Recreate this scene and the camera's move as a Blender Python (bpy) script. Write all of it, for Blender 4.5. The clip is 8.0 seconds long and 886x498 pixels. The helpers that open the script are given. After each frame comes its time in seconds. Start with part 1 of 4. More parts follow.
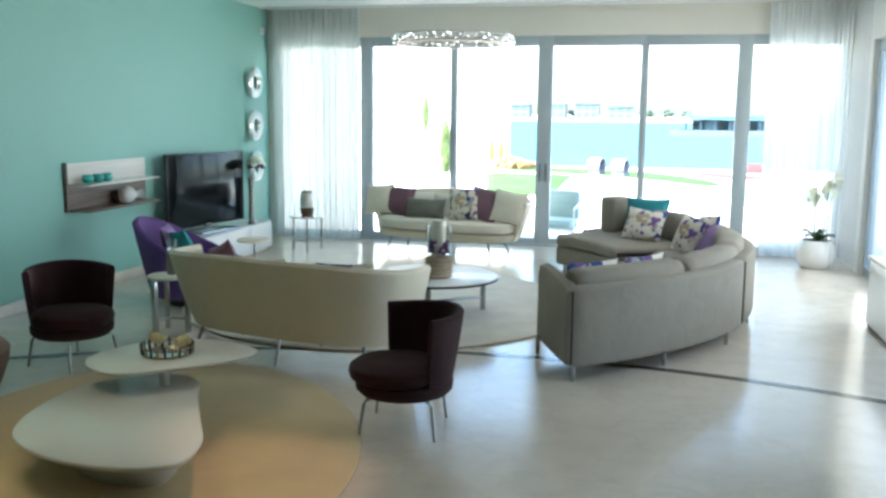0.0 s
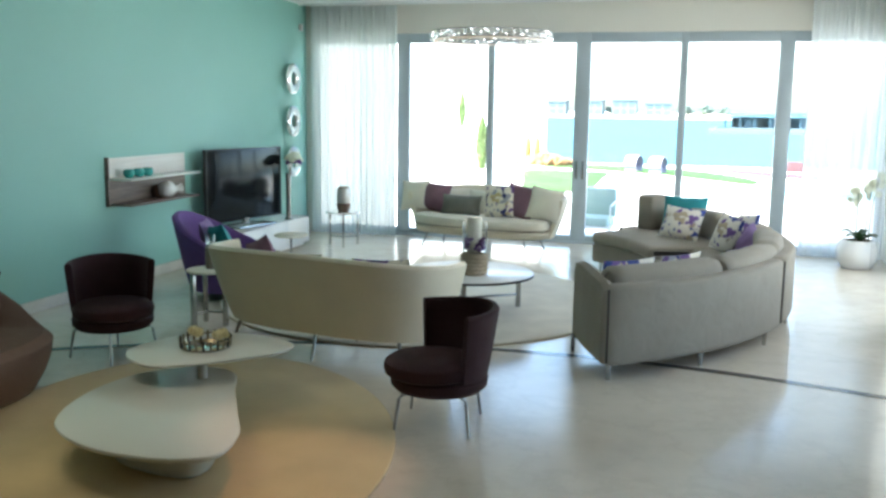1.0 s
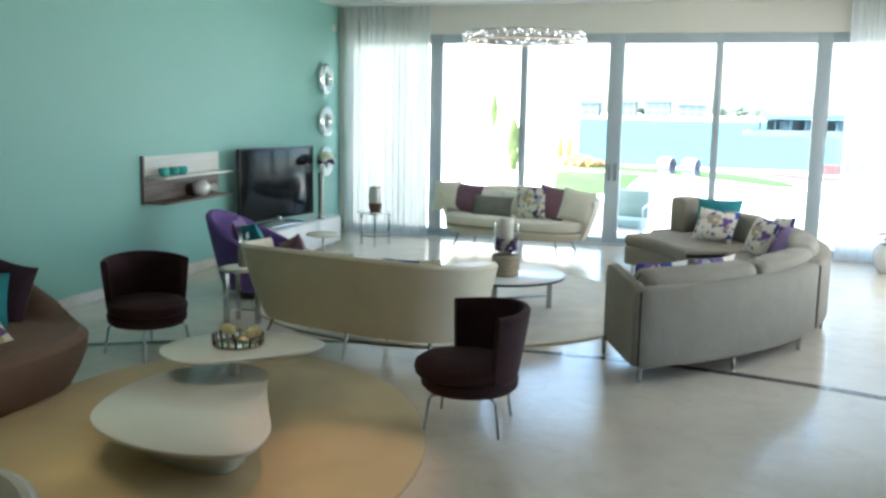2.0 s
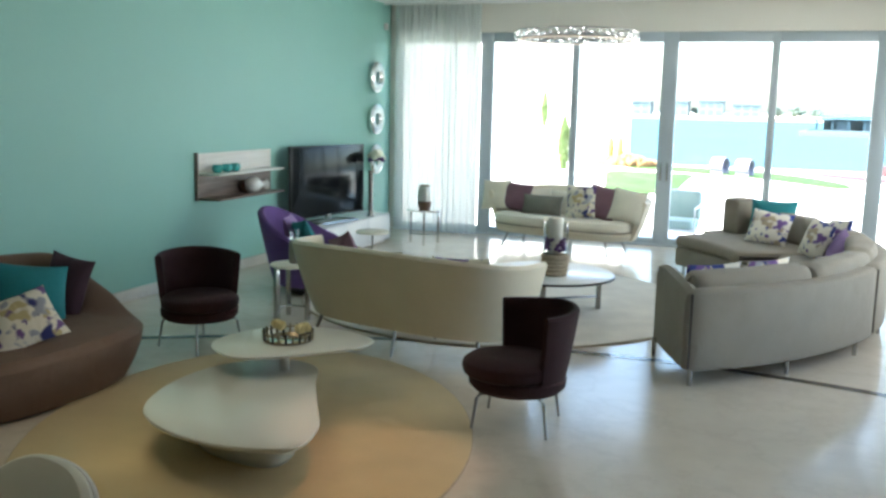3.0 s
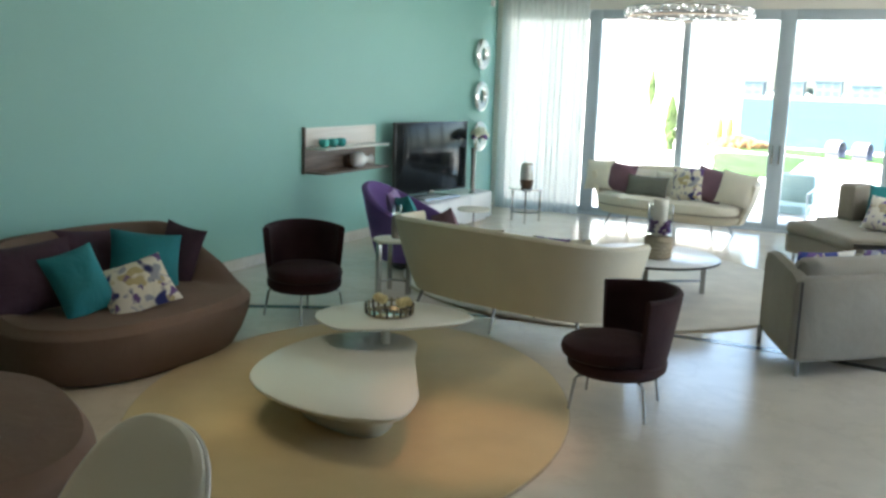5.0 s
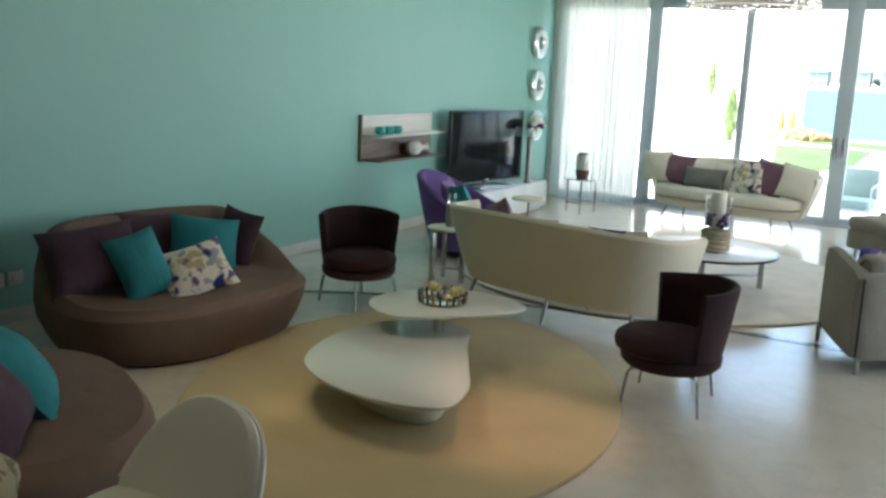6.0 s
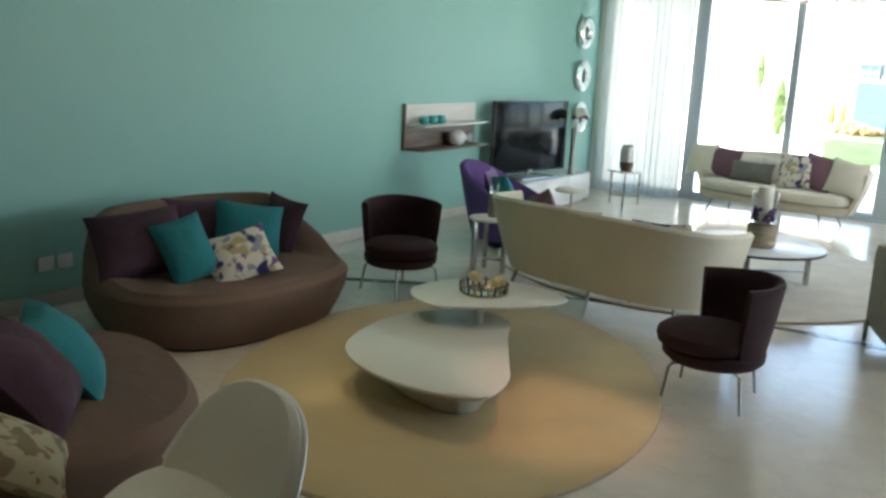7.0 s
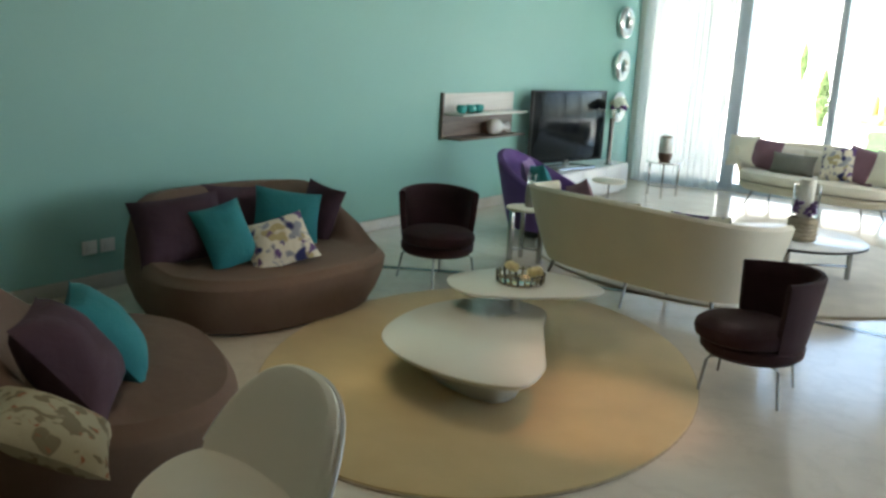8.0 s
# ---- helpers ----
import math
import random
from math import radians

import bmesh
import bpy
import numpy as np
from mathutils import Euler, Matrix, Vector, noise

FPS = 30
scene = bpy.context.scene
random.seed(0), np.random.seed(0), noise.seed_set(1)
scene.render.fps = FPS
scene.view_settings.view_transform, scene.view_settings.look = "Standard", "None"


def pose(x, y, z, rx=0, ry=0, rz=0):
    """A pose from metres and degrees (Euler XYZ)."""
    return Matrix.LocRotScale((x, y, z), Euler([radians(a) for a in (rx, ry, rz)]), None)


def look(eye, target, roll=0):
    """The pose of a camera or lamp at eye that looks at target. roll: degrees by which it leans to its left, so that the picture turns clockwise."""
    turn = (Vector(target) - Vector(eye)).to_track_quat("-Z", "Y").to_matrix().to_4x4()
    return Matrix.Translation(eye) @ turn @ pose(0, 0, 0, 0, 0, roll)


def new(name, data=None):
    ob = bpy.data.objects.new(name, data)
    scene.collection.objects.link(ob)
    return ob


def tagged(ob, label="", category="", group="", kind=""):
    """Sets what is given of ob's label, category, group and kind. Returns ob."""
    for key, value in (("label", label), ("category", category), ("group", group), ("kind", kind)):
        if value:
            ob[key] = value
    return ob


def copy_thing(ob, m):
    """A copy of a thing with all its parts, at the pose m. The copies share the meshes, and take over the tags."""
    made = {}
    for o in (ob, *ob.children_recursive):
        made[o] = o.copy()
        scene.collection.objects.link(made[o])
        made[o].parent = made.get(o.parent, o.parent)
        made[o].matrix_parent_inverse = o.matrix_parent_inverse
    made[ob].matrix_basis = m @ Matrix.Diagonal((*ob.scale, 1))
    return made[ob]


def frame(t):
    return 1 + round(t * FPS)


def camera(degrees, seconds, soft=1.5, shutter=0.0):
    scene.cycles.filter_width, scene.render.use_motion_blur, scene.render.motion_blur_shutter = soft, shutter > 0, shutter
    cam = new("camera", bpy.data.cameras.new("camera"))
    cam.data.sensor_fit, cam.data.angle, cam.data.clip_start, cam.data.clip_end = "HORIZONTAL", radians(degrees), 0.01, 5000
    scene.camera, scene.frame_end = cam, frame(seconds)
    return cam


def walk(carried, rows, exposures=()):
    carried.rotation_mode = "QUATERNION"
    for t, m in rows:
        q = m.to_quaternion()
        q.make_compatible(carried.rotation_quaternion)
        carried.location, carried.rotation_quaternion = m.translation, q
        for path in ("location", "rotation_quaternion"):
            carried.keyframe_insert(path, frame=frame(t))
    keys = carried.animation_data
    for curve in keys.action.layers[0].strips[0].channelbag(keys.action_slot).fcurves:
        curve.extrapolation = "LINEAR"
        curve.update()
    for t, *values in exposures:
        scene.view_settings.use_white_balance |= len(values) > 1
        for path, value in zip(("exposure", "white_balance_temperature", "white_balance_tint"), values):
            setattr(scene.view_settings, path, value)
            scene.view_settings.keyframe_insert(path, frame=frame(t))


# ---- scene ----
cam = camera(51.0, 8.0, soft=2.7)
PATH = [
    (0, (0.321, -0.092, 1.908), (-0.122, 1.836, 1.615), 0.6),
    (0.5, (0.317, -0.1, 1.911), (-0.161, 1.818, 1.612), 0.7),
    (1, (0.318, -0.103, 1.913), (-0.198, 1.806, 1.611), 0.8),
    (2.5, (0.308, -0.106, 1.911), (-0.315, 1.771, 1.608), 1.2),
    (3, (0.307, -0.109, 1.914), (-0.37, 1.747, 1.607), 1.3),
    (3.5, (0.303, -0.114, 1.915), (-0.413, 1.727, 1.602), 1.4),
    (4, (0.301, -0.113, 1.914), (-0.474, 1.702, 1.591), 1.6),
    (4.5, (0.298, -0.117, 1.914), (-0.522, 1.674, 1.571), 1.75),
    (6, (0.294, -0.138, 1.925), (-0.672, 1.57, 1.535), 2.4),
    (6.5, (0.292, -0.139, 1.925), (-0.711, 1.544, 1.522), 2.65),
    (7, (0.29, -0.144, 1.925), (-0.748, 1.515, 1.51), 2.9),
    (7.5, (0.288, -0.156, 1.925), (-0.779, 1.48, 1.496), 3.1),
    (8.0, (0.284, -0.162, 1.926), (-0.813, 1.453, 1.484), 3.2),
]
walk(cam, [(t, look(eye, target, roll)) for t, eye, target, roll in PATH], exposures=[(0.0, 3.07, 6120, 3), (3.5, 3.07, 6420, 5), (7.5, 3.07, 6640, 6), (8.0, 3.17, 6680, 6)])

# ---- world, sun, exposure ----
SUN_EL, SUN_AZ = 52.0, 235.0
world = bpy.data.worlds.new("world")
scene.world = world
world.use_nodes = True
wn = world.node_tree
sky = wn.nodes.new("ShaderNodeTexSky")
sky.sky_type, sky.sun_disc = "NISHITA", False
sky.sun_elevation, sky.sun_rotation = radians(SUN_EL), radians(SUN_AZ)
sky.air_density, sky.dust_density = 1.0, 2.5
wn.nodes["Background"].inputs[1].default_value = 0.15
wn.links.new(sky.outputs[0], wn.nodes["Background"].inputs[0])
sun = new("sun", bpy.data.lights.new("sun", "SUN"))
sun.data.energy, sun.data.angle, sun.data.color = 3.2, radians(0.6), (1.0, 0.95, 0.87)
saz, sel = radians(SUN_AZ), radians(SUN_EL)
to_sun = Vector((math.sin(saz) * math.cos(sel), math.cos(saz) * math.cos(sel), math.sin(sel)))
sun.matrix_world = look(to_sun * 50, (0, 0, 0))


def window_light(name, eye, target, sx, sy, watts, color):
    """Sky light that enters through an opening outside the view."""
    ob = new(name, bpy.data.lights.new(name, "AREA"))
    ob.data.shape, ob.data.size, ob.data.size_y = "RECTANGLE", sx, sy
    ob.data.energy, ob.data.color = watts, color
    ob.matrix_world = look(eye, target)
    return ob


window_light("skylight_side", (2.8, 9.6, 1.45), (-4.0, 9.2, 1.15), 4.4, 2.5, 9.0, (1.0, 0.95, 0.86))


# unseen ceiling spots over the seating group, one for the rug's warm pool, two added as fill: place, aim, watts, cone,
# edge softness, lens size, tint
ADDED_SPOTS = [
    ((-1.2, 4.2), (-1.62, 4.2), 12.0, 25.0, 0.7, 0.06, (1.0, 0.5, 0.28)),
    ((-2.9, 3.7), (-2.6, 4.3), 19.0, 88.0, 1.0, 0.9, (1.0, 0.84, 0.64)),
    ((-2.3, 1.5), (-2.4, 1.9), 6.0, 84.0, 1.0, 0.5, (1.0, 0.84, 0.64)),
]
for (lx, ly), (tx, ty), watts, cone, blend, lens_size, tint in ADDED_SPOTS:
    spot = new("added_spot_lamp", bpy.data.lights.new("added_spot_lamp", "SPOT"))
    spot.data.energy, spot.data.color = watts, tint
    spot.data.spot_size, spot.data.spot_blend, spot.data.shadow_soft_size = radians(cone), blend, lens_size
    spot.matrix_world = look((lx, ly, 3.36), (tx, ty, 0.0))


# ---- materials ----
def node(nt, kind, **inputs):
    n = nt.nodes.new(kind)
    for k, v in inputs.items():
        n.inputs[k].default_value = v
    return n


def mat(name, base, rough=0.5, metal=0.0, var=0.08, scale=4.0, bump=0.0, bscale=300.0, sheen=0.0, coat=0.0, spec=0.5, crease=0.0):
    """A plain surface with mottling at two scales and a fine relief."""
    m = bpy.data.materials.new(name)
    m.use_nodes = True
    nt = m.node_tree
    p = nt.nodes["Principled BSDF"]
    tc = nt.nodes.new("ShaderNodeTexCoord")
    big = node(nt, "ShaderNodeTexNoise", Scale=scale, Detail=4.0)
    fine = node(nt, "ShaderNodeTexNoise", Scale=bscale, Detail=2.0)
    nt.links.new(tc.outputs["Object"], big.inputs["Vector"])
    nt.links.new(tc.outputs["Object"], fine.inputs["Vector"])
    add = nt.nodes.new("ShaderNodeMath")
    add.operation = "MULTIPLY_ADD"
    add.inputs[1].default_value = 0.4
    nt.links.new(fine.outputs[0], add.inputs[0])
    mul = nt.nodes.new("ShaderNodeMath")
    mul.operation = "MULTIPLY"
    mul.inputs[1].default_value = 0.6
    nt.links.new(big.outputs[0], mul.inputs[0])
    nt.links.new(mul.outputs[0], add.inputs[2])
    ramp = nt.nodes.new("ShaderNodeValToRGB")
    c = Vector(base)
    ramp.color_ramp.elements[0].position, ramp.color_ramp.elements[1].position = 0.3, 0.7
    ramp.color_ramp.elements[0].color = (*(c * (1 - var)), 1)
    ramp.color_ramp.elements[1].color = (*(min(1, v * (1 + var)) for v in c), 1)
    nt.links.new(add.outputs[0], ramp.inputs[0])
    nt.links.new(ramp.outputs[0], p.inputs["Base Color"])
    p.inputs["Roughness"].default_value, p.inputs["Metallic"].default_value = rough, metal
    p.inputs["Specular IOR Level"].default_value = spec
    p.inputs["Sheen Weight"].default_value, p.inputs["Coat Weight"].default_value = sheen, coat
    if bump:
        b = node(nt, "ShaderNodeBump", Strength=bump, Distance=0.002)
        nt.links.new(fine.outputs[0], b.inputs["Height"])
        nt.links.new(b.outputs[0], p.inputs["Normal"])
        if crease:
            fold = node(nt, "ShaderNodeTexNoise", Scale=7.0, Detail=3.0, Distortion=1.2)
            nt.links.new(tc.outputs["Object"], fold.inputs["Vector"])
            b2 = node(nt, "ShaderNodeBump", Strength=crease, Distance=0.02)
            nt.links.new(fold.outputs[0], b2.inputs["Height"])
            nt.links.new(b2.outputs[0], b.inputs["Normal"])
    return m


def marble(name, base=(0.68, 0.605, 0.495)):
    m = mat(name, base, rough=0.1, var=0.09, scale=1.3, bscale=5.0)
    nt = m.node_tree
    p = nt.nodes["Principled BSDF"]
    tc = nt.nodes["Texture Coordinate"]
    wob = node(nt, "ShaderNodeTexNoise", Scale=1.1, Detail=8.0, Roughness=0.65)
    nt.links.new(tc.outputs["Object"], wob.inputs["Vector"])
    vein = nt.nodes.new("ShaderNodeValToRGB")
    e = vein.color_ramp.elements
    e[0].position, e[0].color = 0.47, (1, 1, 1, 1)
    e[1].position, e[1].color = 0.53, (1, 1, 1, 1)
    mid = e.new(0.5)
    mid.color = (0.8, 0.78, 0.74, 1)
    nt.links.new(wob.outputs[0], vein.inputs[0])
    mix = nt.nodes.new("ShaderNodeMixRGB")
    mix.blend_type = "MULTIPLY"
    mix.inputs[0].default_value = 0.28
    old = p.inputs["Base Color"].links[0].from_socket
    nt.links.new(old, mix.inputs[1])
    nt.links.new(vein.outputs[0], mix.inputs[2])
    nt.links.new(mix.outputs[0], p.inputs["Base Color"])
    rr = node(nt, "ShaderNodeMapRange")
    rr.inputs[3].default_value, rr.inputs[4].default_value = 0.1, 0.24
    nt.links.new(wob.outputs[0], rr.inputs[0])
    nt.links.new(rr.outputs[0], p.inputs["Roughness"])
    return m


def wood(name, dark, light, scale=1.0, rough=0.45):
    m = mat(name, dark, rough=rough, bump=0.1)
    nt = m.node_tree
    p = nt.nodes["Principled BSDF"]
    tc = nt.nodes["Texture Coordinate"]
    mp = nt.nodes.new("ShaderNodeMapping")
    mp.inputs["Scale"].default_value = (30 * scale, 1.5 * scale, 30 * scale)
    nt.links.new(tc.outputs["Object"], mp.inputs["Vector"])
    n = node(nt, "ShaderNodeTexNoise", Scale=1.0, Detail=6.0, Roughness=0.6)
    nt.links.new(mp.outputs[0], n.inputs["Vector"])
    r = nt.nodes.new("ShaderNodeValToRGB")
    r.color_ramp.elements[0].position, r.color_ramp.elements[1].position = 0.35, 0.65
    r.color_ramp.elements[0].color, r.color_ramp.elements[1].color = (*dark, 1), (*light, 1)
    nt.links.new(n.outputs[0], r.inputs[0])
    nt.links.new(r.outputs[0], p.inputs["Base Color"])
    return m


def floral(name, ground, blots, scale=7.0):
    """Printed cloth: large watercolour blots of several colours on a pale ground."""
    m = mat(name, ground, rough=0.85, bump=0.2, bscale=500, crease=0.5)
    nt = m.node_tree
    p = nt.nodes["Principled BSDF"]
    tc = nt.nodes["Texture Coordinate"]
    last = p.inputs["Base Color"].links[0].from_socket
    for i, (color, lo) in enumerate(blots):
        mp = nt.nodes.new("ShaderNodeMapping")
        mp.inputs["Location"].default_value = (3.1 * i + 0.4, 1.7 * i, 5.3 * i)
        nt.links.new(tc.outputs["Object"], mp.inputs["Vector"])
        n = node(nt, "ShaderNodeTexNoise", Scale=scale * (1 + 0.25 * (i % 3)), Detail=1.5, Roughness=0.5, Distortion=0.35)
        nt.links.new(mp.outputs[0], n.inputs["Vector"])
        r = nt.nodes.new("ShaderNodeValToRGB")
        r.color_ramp.elements[0].position, r.color_ramp.elements[0].color = lo, (0, 0, 0, 1)
        r.color_ramp.elements[1].position, r.color_ramp.elements[1].color = lo + 0.05, (1, 1, 1, 1)
        nt.links.new(n.outputs[0], r.inputs[0])
        mix = nt.nodes.new("ShaderNodeMixRGB")
        mix.inputs[2].default_value = (*color, 1)
        nt.links.new(r.outputs[0], mix.inputs[0])
        nt.links.new(last, mix.inputs[1])
        last = mix.outputs[0]
    nt.links.new(last, p.inputs["Base Color"])
    return m


def glass(name, color=(0.96, 0.98, 0.98), rough=0.0):
    m = bpy.data.materials.new(name)
    m.use_nodes = True
    p = m.node_tree.nodes["Principled BSDF"]
    p.inputs["Base Color"].default_value = (*color, 1)
    p.inputs["Transmission Weight"].default_value = 1.0
    p.inputs["Roughness"].default_value, p.inputs["IOR"].default_value = rough, 1.45
    return m


def sheer(name, lit, low, high):
    m = bpy.data.materials.new(name)
    m.use_nodes = True
    nt = m.node_tree
    out = nt.nodes["Material Output"]
    nt.nodes.remove(nt.nodes["Principled BSDF"])
    d = node(nt, "ShaderNodeBsdfDiffuse", Color=(0.88, 0.9, 0.88, 1))
    tl = node(nt, "ShaderNodeBsdfTranslucent", Color=(*lit, 1))
    tr = node(nt, "ShaderNodeBsdfTransparent")
    m1, m2 = node(nt, "ShaderNodeMixShader", Fac=0.55), nt.nodes.new("ShaderNodeMixShader")
    tc = nt.nodes.new("ShaderNodeTexCoord")
    mp = nt.nodes.new("ShaderNodeMapping")
    mp.inputs["Scale"].default_value = (60, 60, 0.6)
    nt.links.new(tc.outputs["Object"], mp.inputs["Vector"])
    n = node(nt, "ShaderNodeTexNoise", Scale=1.0, Detail=2.0)
    nt.links.new(mp.outputs[0], n.inputs["Vector"])
    r = node(nt, "ShaderNodeMapRange")
    r.inputs[3].default_value, r.inputs[4].default_value = low, high
    nt.links.new(n.outputs[0], r.inputs[0])
    nt.links.new(r.outputs[0], m2.inputs[0])
    nt.links.new(d.outputs[0], m1.inputs[1])
    nt.links.new(tl.outputs[0], m1.inputs[2])
    nt.links.new(m1.outputs[0], m2.inputs[1])
    nt.links.new(tr.outputs[0], m2.inputs[2])
    nt.links.new(m2.outputs[0], out.inputs[0])
    return m


M_TEAL = mat("teal_paint", (0.265, 0.5, 0.43), rough=0.5, var=0.03, scale=0.8, bump=0.06, bscale=120)
M_WHITE = mat("white_paint", (0.78, 0.76, 0.72), rough=0.6, var=0.02, scale=1.0, bump=0.04, bscale=150)
M_CEIL = mat("ceiling_paint", (0.82, 0.82, 0.8), rough=0.7, var=0.02)
# tone of the unseen walls, set dark only to cut bounced light
M_BACK = mat("dimmed_unseen_wall", (0.45, 0.42, 0.37), rough=0.6, var=0.03, scale=1.0, bump=0.04, bscale=150)
M_BEIGE = mat("beige_wall_paint", (0.72, 0.69, 0.61), rough=0.6, var=0.02, scale=1.0, bump=0.04, bscale=150)
M_MARBLE = marble("polished_white_marble")
M_SKIRT = marble("honed_pale_marble", (0.58, 0.55, 0.48))
M_STRIP = mat("dark_stone_inlay", (0.11, 0.095, 0.08), rough=0.15, var=0.25, scale=6, bscale=40)
M_FRAME = mat("grey_aluminium", (0.42, 0.48, 0.51), rough=0.4, metal=0.1, var=0.04)
M_GLASS = glass("clear_glass")
M_SHEER = sheer("white_sheer_voile", (0.93, 0.96, 0.96), 0.1, 0.22)
M_VOILE = sheer("cream_lined_voile", (0.53, 0.58, 0.54), 0.04, 0.08)
M_THIN = sheer("thin_white_voile", (0.97, 0.98, 0.98), 0.74, 0.9)
M_GREY = mat("grey_wool", (0.305, 0.268, 0.216), rough=0.9, var=0.08, scale=5, bump=0.35, bscale=420, sheen=0.05, spec=0.25, crease=0.35)
M_SEAM = mat("dark_piping", (0.07, 0.06, 0.05), rough=0.8)
M_CREAM = mat("cream_leather", (0.79, 0.71, 0.55), rough=0.55, var=0.05, scale=3, bump=0.12, bscale=260, crease=0.15)
M_WLEATHER = mat("white_leather", (0.82, 0.79, 0.68), rough=0.5, var=0.03, scale=3, bump=0.1, bscale=260, crease=0.1)
M_CREAMC = mat("cream_cloth", (0.79, 0.73, 0.6), rough=0.85, var=0.06, scale=6, bump=0.25, bscale=420, sheen=0.15, crease=0.4)
M_PLUM = mat("aubergine_velvet", (0.042, 0.017, 0.019), rough=0.8, var=0.2, scale=6, bump=0.2, bscale=400, sheen=0.03, spec=0.2, crease=0.25)
M_BROWN = mat("taupe_brown_cloth", (0.19, 0.121, 0.087), rough=0.9, var=0.08, scale=5, bump=0.3, bscale=480, sheen=0.04, spec=0.2, crease=0.25)
M_PURPLE = mat("violet_wool", (0.14, 0.075, 0.235), rough=0.85, var=0.12, scale=5, bump=0.3, bscale=420, sheen=0.04, spec=0.25, crease=0.25)
M_CPLUM = mat("plum_cushion_cloth", (0.085, 0.045, 0.062), rough=0.85, var=0.12, scale=8, bump=0.25, bscale=420, sheen=0.04, spec=0.25, crease=0.5)
M_MAUVE = mat("mauve_cushion_cloth", (0.22, 0.12, 0.15), rough=0.85, var=0.12, scale=8, bump=0.25, bscale=420, sheen=0.04, spec=0.25, crease=0.5)
M_LILAC = mat("lilac_cushion_cloth", (0.27, 0.18, 0.36), rough=0.85, var=0.12, scale=8, bump=0.25, bscale=420, spec=0.25, crease=0.5)
M_CTEAL = mat("turquoise_cushion_cloth", (0.03, 0.225, 0.25), rough=0.75, var=0.1, scale=8, bump=0.25, bscale=420, sheen=0.04, spec=0.25, crease=0.5)
M_CGREY = mat("grey_green_cushion_cloth", (0.2, 0.195, 0.165), rough=0.85, var=0.1, scale=8, bump=0.25, bscale=420, crease=0.5)
M_FLORAL = floral("floral_print", (0.74, 0.68, 0.55), [((0.5, 0.4, 0.2), 0.59), ((0.33, 0.33, 0.36), 0.57), ((0.15, 0.08, 0.22), 0.565), ((0.03, 0.035, 0.15), 0.59)], 7.5)
M_FLORAL2 = floral("violet_floral_print", (0.74, 0.69, 0.6), [((0.45, 0.36, 0.24), 0.58), ((0.17, 0.09, 0.28), 0.58), ((0.04, 0.06, 0.25), 0.56)], 7.5)
M_RUG = mat("golden_beige_pile", (0.58, 0.45, 0.23), rough=0.95, var=0.13, scale=2.2, bump=0.8, bscale=260, sheen=0.2)
M_RUG2 = mat("ivory_pile", (0.7, 0.66, 0.58), rough=0.95, var=0.15, scale=4, bump=0.9, bscale=180, sheen=0.2)
M_LACQ = mat("white_lacquer", (0.66, 0.65, 0.57), rough=0.32, var=0.015, scale=2, coat=0.3)
M_GLOSS = mat("gloss_white", (0.84, 0.84, 0.82), rough=0.25, var=0.01)
M_CHROME = mat("brushed_steel", (0.42, 0.41, 0.39), rough=0.22, metal=1.0, var=0.04)
M_MIRROR = mat("polished_silver", (0.86, 0.86, 0.85), rough=0.05, metal=1.0, var=0.02)
M_SILVER = mat("silvered_glass", (0.62, 0.6, 0.56), rough=0.3, metal=0.5, var=0.15, scale=25)
M_BRONZE = mat("aged_bronze", (0.3, 0.25, 0.17), rough=0.3, metal=1.0, var=0.2, scale=20)
M_DARK = mat("black_plastic", (0.012, 0.012, 0.013), rough=0.3, var=0.05)
M_SCREEN = mat("black_screen", (0.006, 0.007, 0.008), rough=0.13, var=0.02, spec=0.2)
M_LEG = mat("dark_nickel", (0.34, 0.325, 0.3), rough=0.3, metal=1.0, var=0.05)
M_WALNUT = wood("grey_walnut", (0.12, 0.085, 0.065), (0.23, 0.175, 0.14))
M_PALE = wood("pale_limed_board", (0.66, 0.62, 0.56), (0.74, 0.7, 0.64))
M_BOWL = mat("turquoise_glaze", (0.06, 0.4, 0.36), rough=0.15, var=0.2, scale=15)
M_CERAM = mat("white_ceramic", (0.8, 0.79, 0.76), rough=0.2, var=0.03)
M_BROWNV = mat("brown_ceramic", (0.12, 0.065, 0.04), rough=0.35, var=0.2, scale=10)
M_TAUPE = mat("taupe_ceramic", (0.3, 0.25, 0.2), rough=0.45, var=0.1, scale=12)
M_WAX = mat("ivory_wax", (0.78, 0.73, 0.62), rough=0.5, var=0.03)
M_STRAW = mat("woven_straw", (0.45, 0.37, 0.26), rough=0.9, var=0.25, scale=40, bump=0.5, bscale=200)
M_VIOLET = mat("violet_petal", (0.1, 0.035, 0.16), rough=0.7, var=0.35, scale=20)
M_PETAL = mat("white_petal", (0.75, 0.76, 0.6), rough=0.6, var=0.1, scale=30)
M_YPETAL = mat("cream_yellow_petal", (0.84, 0.74, 0.42), rough=0.6, var=0.15, scale=30)
M_LEAF = mat("dark_green_leaf", (0.025, 0.07, 0.02), rough=0.4, var=0.3, scale=20)
M_STEM = mat("green_stem", (0.07, 0.11, 0.03), rough=0.6, var=0.2)
M_SOIL = mat("dark_soil", (0.03, 0.02, 0.015), rough=0.95, var=0.3, scale=60, bump=0.8)
M_SOCKET = mat("white_plastic", (0.7, 0.69, 0.65), rough=0.35, var=0.01)
M_CRYSTAL = glass("crystal", (0.98, 0.97, 0.96), 0.02)
M_PAVE = mat("pale_terrace_stone", (0.8, 0.78, 0.73), rough=0.7, var=0.08, scale=0.6, bump=0.2, bscale=60)
